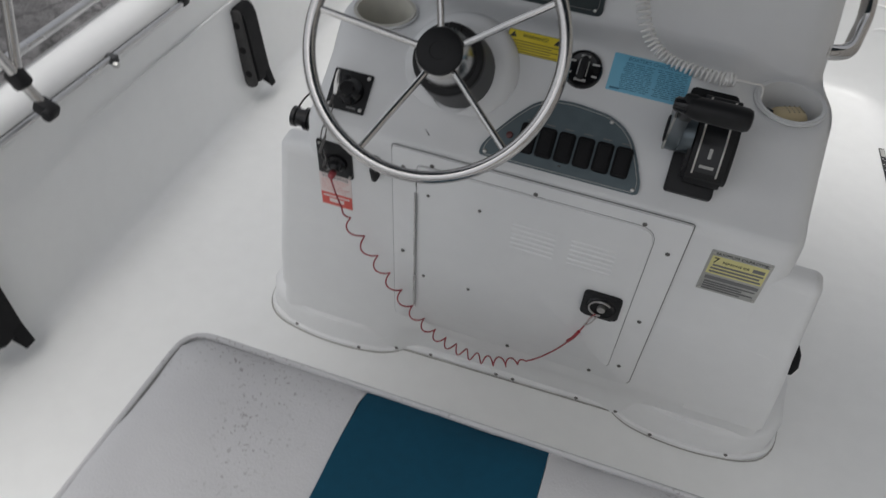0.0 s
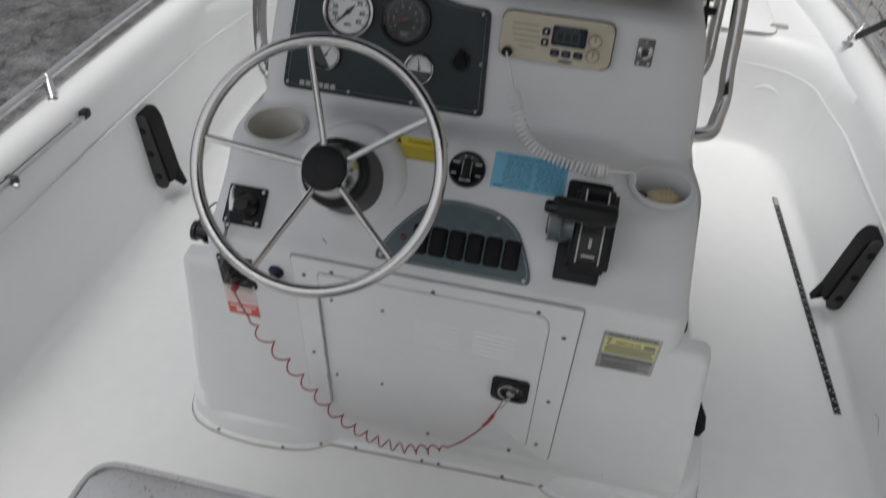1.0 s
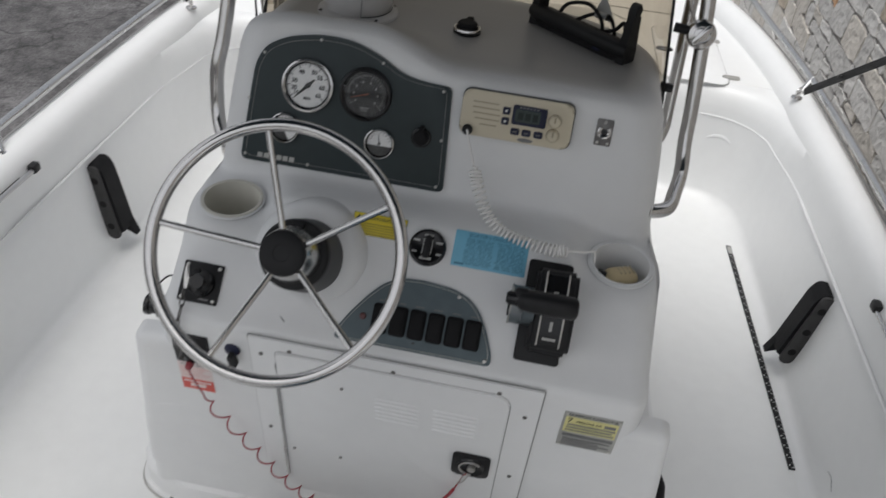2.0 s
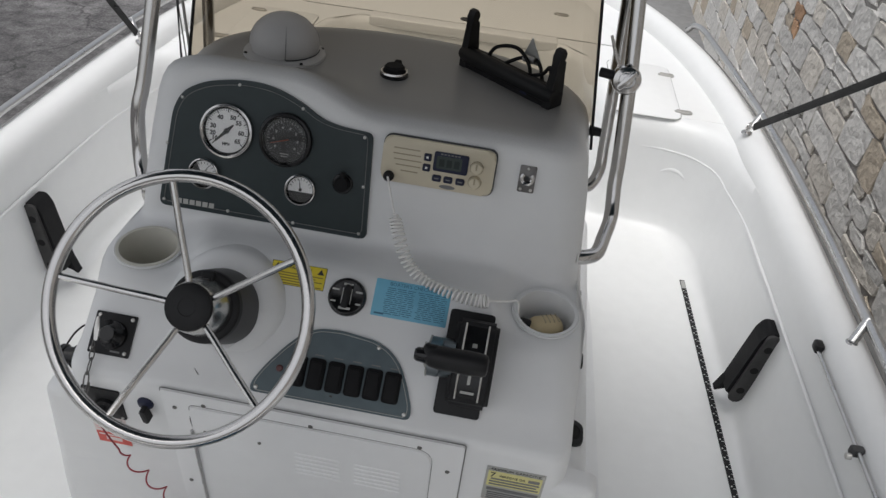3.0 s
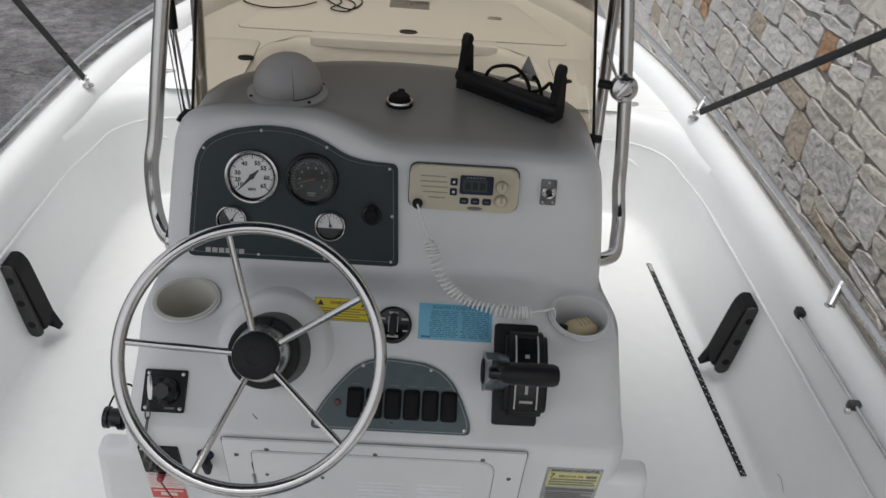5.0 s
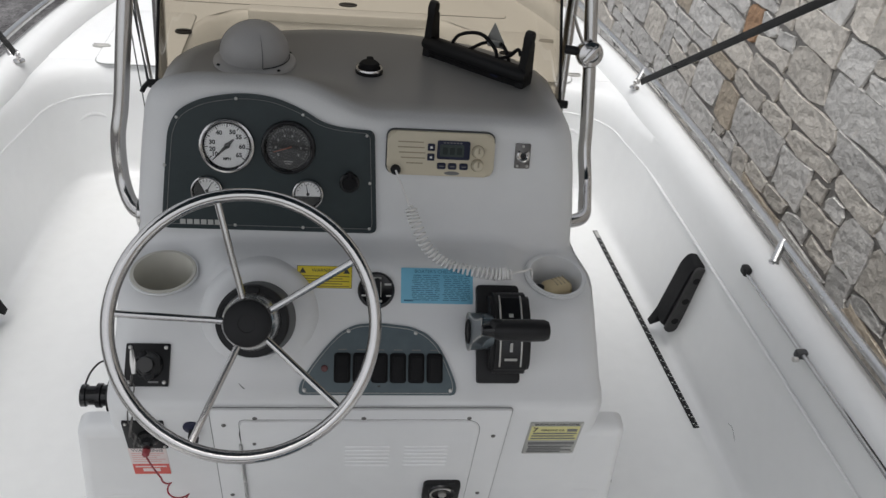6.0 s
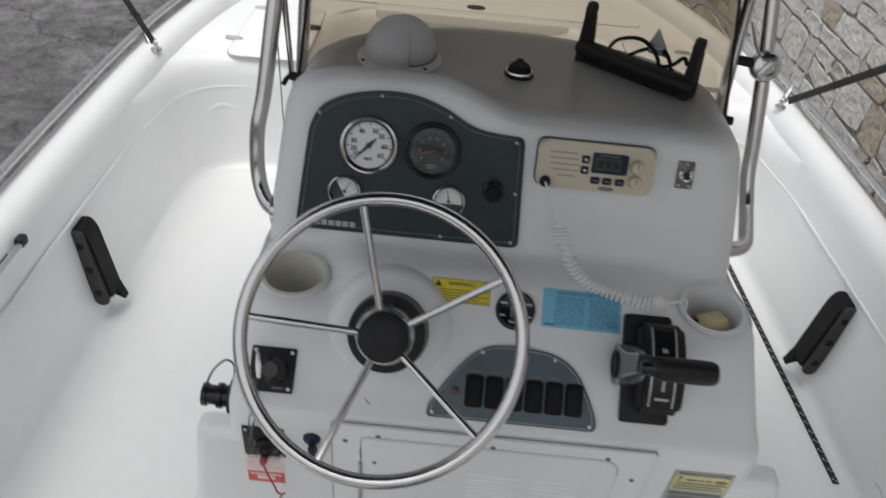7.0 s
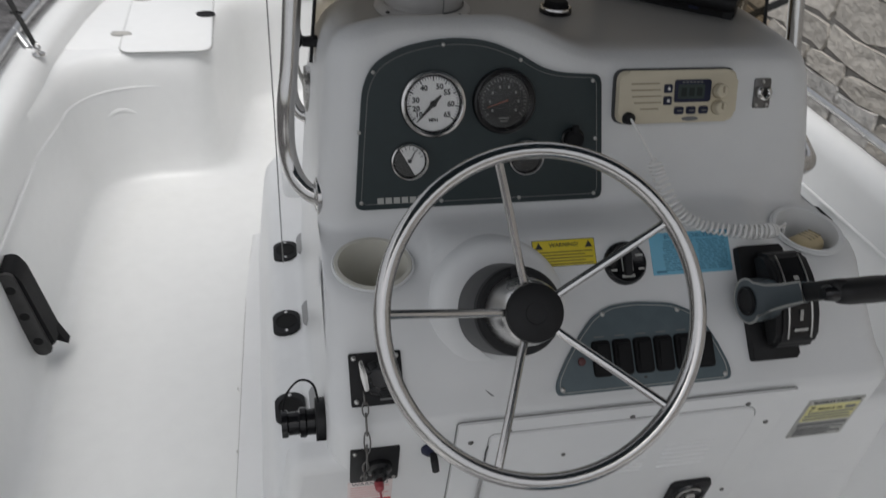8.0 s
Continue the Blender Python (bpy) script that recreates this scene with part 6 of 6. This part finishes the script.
# ---- rod holders and plugs on the console shoulders ----
def rod_holder(s, x, y, z, label="black flush rod holder in the console shoulder"):
    g = thing("rod_holder", label, "rod holder", (s * x, y, z), "rod holders")
    m = T((s * x, y, z)) @ Matrix.Rotation(s * radians(3), 4, "Y") @ Matrix.Diagonal((1.16, 1.2, 1, 1))
    outline = [(0.0235 * math.copysign(min(1, abs(1.25 * math.cos(t))), math.cos(t)), 0.031 * math.sin(t)) for t in [2 * math.pi * k / 32 for k in range(32)]]
    part("flange", slab(outline, -0.004, 0.007, m, bevel=0.003), BLACK, g)
    part("bore", lathe([(0.0190, 0.0078), (0.0180, 0.0085), (0.0170, 0.0072), (0, 0.0072)], m, 24), mat_bore, g)
    for k in (-1, 1):
        screw(m @ T((0, k * 0.0235, 0.0068)), g, 0.0032, material=STEEL)
    return g


mat_bore = mat("dark bore", (0.004, 0.004, 0.004), 0.9)
for x, y in ((0.475, 0.798), (0.482, 0.547), (0.484, 0.31)):
    rod_holder(-1, x, y, 0.3905)
    rod_holder(1, x - 0.008, y + 0.018, 0.3895)
for y in (0.30, 0.545, 0.79):
    pad = thing("rubber_pad", "worn grey rubber pad stuck to the console side", "pad", (-0.437, y, 0.42), "rubber pads")
    m = frame_of((-0.4375, y, 0.420), (0, -1, 0), (0.66, 0, 0.75))
    part("pad", slab(rounded([(-0.034, -0.013), (0.034, -0.013), (0.028, 0.013), (-0.028, 0.013)], 0.008), -0.006, 0.005, m, bevel=0.003), mat("grey pad", (0.30, 0.30, 0.30), 0.6) if y < 0.4 else bpy.data.materials["grey pad"], pad)

cap_p = thing("power_plug", "black trolling motor plug with a tethered cap on the console side", "plug", (-0.45, 0.06, 0.63))
m = frame_of((-0.4380, 0.088, 0.598), (0, -1, 0), (0, 0, 1))
part("flange", disc(0.034, -0.004, 0.010, m, 0.002), BLACK, cap_p)
part("socket_body", lathe([(0.019, 0.003), (0.019, 0.022), (0.022, 0.024), (0.022, 0.032), (0.017, 0.034), (0.017, 0.048), (0.020, 0.050), (0.020, 0.058), (0, 0.058)], m, 24), BLACK_GLOSS, cap_p)
part("tether", tube(smooth_path([m @ Vector(p) for p in ((0.0, 0.030, 0.004), (-0.03, 0.044, 0.010), (-0.045, 0.040, 0.030), (-0.035, 0.022, 0.050), (-0.01, 0.005, 0.058))], 6), 0.0018, 6), RUBBER, cap_p)
cap_s = thing("pull_tab", "black rubber pull hanging on the console side", "tab", (0.53, 0.11, 0.33))
part("tab", tube([(0.520, 0.15, 0.372), (0.533, 0.147, 0.345), (0.544, 0.140, 0.312), (0.548, 0.134, 0.285), (0.548, 0.130, 0.268)], [0.003, 0.006, 0.013, 0.014, 0.008], 12), RUBBER, cap_s)
part("loop", tube(smooth_path([(0.508, 0.155, 0.384), (0.516, 0.153, 0.380), (0.522, 0.150, 0.368)], 5), 0.0025, 6), RUBBER, cap_s)

wire = thing("fishing_line_rod", "thin grey whip standing in the rod holder", "rod", (-0.482, 0.746, 0.4))
part("whip", tube([(-0.482, 0.746, 0.40), (-0.481, 0.717, 0.60), (-0.480, 0.688, 0.80), (-0.480, 0.659, 1.0), (-0.479, 0.630, 1.2), (-0.479, 0.601, 1.4), (-0.479, 0.572, 1.6)], 0.0014, 6), GREY_RUBBER, wire)

# ---- rod racks on the cockpit sides ----
def rod_rack(s, y):
    g = thing("rod_rack", "black rubber rod rack with a grey three-hole face", "rod rack", turned=HM @ T((s * 1.063, y, 0.185)), group="rod racks")
    fm = Matrix.Rotation(s * radians(9), 4, "Y") @ Matrix.Rotation(radians(90), 4, "X")
    part("face_plate", slab(rounded([(-0.020, -0.130), (0.020, -0.130), (0.020, 0.130), (-0.020, 0.130)], 0.019), 0.0, 0.010, fm, bevel=0.003), RACK_FACE, g)
    inn = [(-0.030, -0.118), (0.024, -0.118), (0.024, 0.132), (-0.016, 0.132), (-0.028, 0.10)]
    inn = inn if s > 0 else [(-x, z) for x, z in inn[::-1]]
    part("rubber_body", slab(rounded(inn, 0.014), -0.070, -0.001, fm, bevel=0.012), RUBBER, g)
    tip = [(-0.040, -0.150), (-0.014, -0.128), (0.010, -0.105), (-0.030, -0.095)]
    tip = tip if s > 0 else [(-x, z) for x, z in tip[::-1]]
    part("flap", slab(tip, -0.070, -0.040, fm, bevel=0.004), RUBBER, g)
    for z in (-0.082, 0.0, 0.082):
        part("hole", disc(0.0115, 0.0085, 0.0108, fm @ T((0, z, 0)), n=18), mat_bore, g)
    for z in (-0.045, 0.10):
        part("bolt", box(0.012, 0.016, 0.012, fm @ T((s * 0.026, z, 0.006)), 0.002), STEEL_DULL, g)
    return g


rod_rack(-1, 0.92)
rod_rack(1, 0.87)
rod_rack(-1, -0.27)

# ---- poles stowed along the gunwales ----
for s in (-1, 1):
    pole = thing("stowed_pole", "thin steel pole with black end cap clipped below the gunwale", "pole", turned=HM, group="stowed poles")
    x, r = (1.095, 0.0068) if s < 0 else (1.102, 0.0048)
    part("shaft", tube([(s * x, y, 0.437) for y in (-1.4, -0.6, 0.2, 0.68)], r, 12), STEEL_RAIL, pole)
    part("end_cap", box(0.022, 0.032, 0.026, T((s * (x + 0.002), 0.69, 0.440)), 0.006), BLACK, pole)
    # charcoal tube drawn as the dark line along the pole's outer side
    part("groove", tube([(s * (x + 0.014), y, 0.432) for y in (-1.4, -0.6, 0.2, 0.64)], 0.0045, 8), CHARCOAL, pole)
    for y in (0.36, -0.35, -1.0):
        part("clip", box(0.030, 0.020, 0.024, T((s * (x - 0.001), y, 0.434)), 0.006), CHARCOAL, pole)
        part("clip_knob", disc(0.007, 0, 0.012, T((s * (x - 0.014), y - 0.012, 0.428)) @ Matrix.Rotation(-s * radians(90), 4, "Y"), 0.002, 14), STEEL_DULL, pole)

scuff = thing("scuff_mark", "short dark scuff on the white cockpit liner", "scuff", turned=HM)
part("scuff", tube(smooth_path([(1.0665, 0.456, 0.079), (1.0675, 0.432, 0.084), (1.0655, 0.399, 0.069)], 5), [0.0002] + [0.00045] * 9 + [0.0002], 6), CHARCOAL, scuff)

# ---- fish ruler on the sole ----
rul = thing("fish_ruler", "black fish measuring ruler with white marks stuck to the sole", "ruler", (0.965, 1.03, 0))
ra, rb = Vector((0.938, 1.54, 0.0)), Vector((0.991, 0.533, 0.0))
rm = Matrix.Translation((ra + rb) / 2) @ Matrix.Rotation(math.atan2((ra - rb).y, (ra - rb).x), 4, "Z")
RL = (ra - rb).length
part("strip", slab(rect(-RL / 2, -0.0085, RL / 2, 0.0085), 0.0005, 0.0035, rm), BLACK, rul)
rows = []
for i in range(61):
    x = -RL / 2 + 0.006 + (RL - 0.012) * i / 60
    rows.append((x, -0.0080, x + 0.0014, -0.004 if i % 2 else 0.001))
    if i % 2 == 0 and i < 60:
        rows.append((x + 0.006, 0.0015, x + 0.010, 0.0055))
part("ruler_scale", bars(rows, rm, 0.0039), WHITE_INK, rul)
part("end_plate", slab(rect(RL / 2 - 0.05, -0.007, RL / 2 - 0.006, 0.007), 0.0035, 0.0041, rm), SILVER_LABEL, rul)

# ---- helm seat with cushion ----
seat = thing("seat_box", "white fibreglass seat box behind the console", "seat", (0, -0.6, 0))
part("box", box(0.82, 0.40, 0.36, T((-0.01, -0.62, 0.18)), 0.03, 3), GEL, seat)
cu = thing("seat_cushion", "white vinyl seat cushion with a teal centre, stained by mildew", "cushion", (-0.01, -0.6, 0.36))
for x0, x1, mt, nm in ((-0.480, -0.1605, VINYL, "side_panel"), (-0.1595, 0.139, VINYL_BLUE, "centre_panel"), (0.1400, 0.446, VINYL, "side_panel")):
    own = bmesh.new()
    nx, ny = 10, 14
    top = [[own.verts.new((x0 + (x1 - x0) * i / nx, -0.339 - 0.48 * j / ny, 0.45 + 0.006 * noise.noise((x0 * 7 + i * 0.5, j * 0.45, 1.3)) - 0.020 * (max(0, 1 - min(j, ny - j) / 1.2)) ** 2 - (0.016 * (max(0, 1 - i / 1.2)) ** 2 if x0 < -0.3 else 0) - (0.016 * max(0, 1 - (nx - i) / 1.2) ** 2 if x1 > 0.3 else 0))) for i in range(nx + 1)] for j in range(ny + 1)]
    for a, b in zip(top, top[1:]):
        for i in range(nx):
            own.faces.new((a[i], a[i + 1], b[i + 1], b[i]))
    rim = [v for v in own.verts if v.is_boundary]
    ext = bmesh.ops.extrude_edge_only(own, edges=[e for e in own.edges if e.is_boundary])
    for v in ext["geom"]:
        if isinstance(v, bmesh.types.BMVert):
            v.co.z = 0.36
    part(nm, own, mt, cu, angle=55)
out = rounded(rect(-0.482, -0.819, 0.448, -0.337), 0.05)
part("piping", tube([(x, y, 0.434) for x, y in out], 0.0052, 8, closed=True), VINYL, cu)
# grey tube paints the shaded crease inside the piping
part("shadow_cord", tube([(x * 0.990, y * 0.995 - 0.003, 0.4345) for x, y in out], 0.0022, 6, closed=True), GREY_RUBBER, cu)

# ---- trolling motor gear on the bow deck ----
tm = thing("trolling_motor", "dark trolling motor stowed on the bow deck", "motor", (-0.6, 3.3, DECK_Z))
part("mount", box(0.34, 0.20, 0.07, T((-0.62, 3.36, DECK_Z + 0.037)) @ Matrix.Rotation(0.15, 4, "Z"), 0.012), CHARCOAL, tm)
part("shaft", tube([(-0.85, 3.40, DECK_Z + 0.10), (-0.5, 3.48, DECK_Z + 0.11), (-0.05, 3.60, DECK_Z + 0.10)], 0.016, 12), STEEL_DULL, tm)
part("head", box(0.16, 0.12, 0.10, T((-0.90, 3.40, DECK_Z + 0.08)), 0.025, 3), BLACK, tm)
part("lower_unit", tube([(-0.18, 3.56, DECK_Z + 0.05), (-0.05, 3.60, DECK_Z + 0.06), (0.05, 3.63, DECK_Z + 0.06), (0.10, 3.645, DECK_Z + 0.06)], [0.02, 0.045, 0.045, 0.015], 14), BLACK, tm)
part("tiller", tube([(-0.56, 3.50, DECK_Z + 0.05), (-0.46, 3.47, DECK_Z + 0.06), (-0.34, 3.42, DECK_Z + 0.045), (-0.24, 3.39, DECK_Z + 0.032), (-0.21, 3.385, DECK_Z + 0.03)], [0.024, 0.032, 0.026, 0.030, 0.018], 14), BLACK, tm)
ped = thing("foot_pedal", "black trolling motor foot pedal with tangled cables", "pedal", (-0.6, 3.12, DECK_Z))
part("pedal", box(0.26, 0.13, 0.045, T((-0.60, 3.13, DECK_Z + 0.026)) @ Matrix.Rotation(0.1, 4, "Z"), 0.012), BLACK, ped)
for pts in (((-0.72, 3.16), (-0.86, 3.10), (-0.87, 2.95), (-0.74, 2.87), (-0.60, 2.90), (-0.52, 2.98)), ((-0.48, 3.14), (-0.40, 3.02), (-0.44, 2.90), (-0.36, 2.88), (-0.33, 3.00), (-0.40, 3.10)), ((-0.52, 3.10), (-0.42, 2.96), (-0.34, 2.92), (-0.30, 3.05), (-0.36, 3.18), (-0.45, 3.25))):
    part("cable", tube(smooth_path([(x, y, DECK_Z + 0.012 + 0.004 * math.sin(9 * x)) for x, y in pts], 8), 0.0036, 8), RUBBER, ped)

# ---- stones of the wall: irregular blocks, each with its own edges ----
rs = random.Random(11)


def block(w, h, seed):
    """A rough stone: uneven outline with some corners knocked off, worn edges and a nearly flat split face."""
    r = random.Random(seed)
    c = min(w, h)
    base = []
    skew = r.uniform(-0.12, 0.12) * h
    bend = [(r.uniform(-0.016, 0.010), r.uniform(-0.016, 0.010)) for _ in range(4)]
    for k, (sx, sy) in enumerate(((-1, -1), (1, -1), (1, 1), (-1, 1))):
        x, y = sx * (w + bend[k][0]) + sy * skew, sy * (h + bend[k][1])
        cut = c * r.choice((0.05, 0.08, 0.13, 0.28))
        pair = [(x - sx * cut * r.uniform(0.5, 1.1), y), (x, y - sy * cut * r.uniform(0.5, 1.1))]
        base += pair if sx * sy < 0 else pair[::-1]
        nx, ny = ((1, -1), (1, 1), (-1, 1), (-1, -1))[k]
        for f in (0.3, 0.7) if sx != nx else (0.5,):
            base.append((sx * w + (nx - sx) * w * f + (sy + (ny - sy) * f) * skew, sy * h + (ny - sy) * h * f))
    ringo = [(x + r.uniform(-0.014, 0.006), y + r.uniform(-0.014, 0.006)) for x, y in base]
    n = len(ringo)
    own = bmesh.new()
    lean, tip = r.uniform(-0.02, 0.02), r.uniform(-0.03, 0.03)
    a = [own.verts.new((x, y, 0.0)) for x, y in ringo]
    b = [own.verts.new((x * 0.99, y * 0.985, 0.009 + r.uniform(-0.002, 0.002))) for x, y in ringo]
    e = [own.verts.new((x - math.copysign(0.0028, x), y - math.copysign(0.0028, y), 0.0125 + lean * x + tip * y + r.uniform(-0.002, 0.002))) for x, y in ringo]
    for k in range(n):
        j = (k + 1) % n
        own.faces.new((a[k], a[j], b[j], b[k]))
        own.faces.new((b[k], b[j], e[j], e[k]))
    own.faces.new(e)
    bmesh.ops.recalc_face_normals(own, faces=own.faces[:])
    me = bpy.data.meshes.new("stone")
    own.to_mesh(me)
    own.free()
    return me


cells = []
z = GROUND
while z < GROUND + 3.5:
    hcourse = rs.choice((0.10, 0.13, 0.15, 0.18, 0.21))
    y = -6.5 + rs.uniform(-0.2, 0)
    while y < 14.5:
        w = rs.choice((0.16, 0.22, 0.28, 0.34, 0.42, 0.50))
        if hcourse > 0.14 and w > 0.25 and rs.random() < 0.3:
            cut = rs.uniform(0.4, 0.6)
            cells += [(y, z, w, hcourse * cut), (y, z + hcourse * cut, w * rs.uniform(0.4, 0.62), hcourse * (1 - cut))]
            py, pz, pw, ph = cells[-1]
            cells.append((y + pw, pz, w - pw, ph))
        else:
            cells.append((y, z, w, hcourse))
        y += w
    z += hcourse
WALL_M = Matrix(((0, 0, -1, WALL_X + 0.012), (-1, 0, 0, 0), (0, 1, 0, 0), (0, 0, 0, 1)))
shapes = {}
near = sorted(range(len(cells)), key=lambda i: abs(cells[i][0] - 2.9) * 0.75 + abs(cells[i][1] - 0.35) * 1.2)[:300]
near_set = set(near)
rest = [bmesh.new() for _ in STONES]
for i, (y, z, w, h) in enumerate(cells):
    pick = rs.choices((0, 1, 2, 3), (52, 38, 6, 4))[0]
    pick = 1 if pick == 3 and w * h > 0.04 else pick
    gw, gh = w / 2 - 0.006, h / 2 - 0.006
    m = WALL_M @ T((-(y + w / 2), z + h / 2, 0)) @ Matrix.Rotation(rs.uniform(-0.05, 0.05), 4, "Z")
    if i in near_set:
        key = (round(w, 2), round(h, 2), pick, rs.randrange(3))
        if key not in shapes:
            shapes[key] = block(gw, gh, hash(key[:2]) % 9973 + key[3] * 31 + i)
            shapes[key].materials.append(STONES[pick])
        ob = new("stone", shapes[key])
        ob.matrix_basis = m
        ob.parent = wall
    else:
        me = block(gw, gh, i)
        me.transform(m)
        rest[pick].from_mesh(me)
        bpy.data.meshes.remove(me)
for k, own in enumerate(rest):
    ob = part("far_stones", own, STONES[k], wall, smooth=False)
    tagged(ob, kind="stuff")
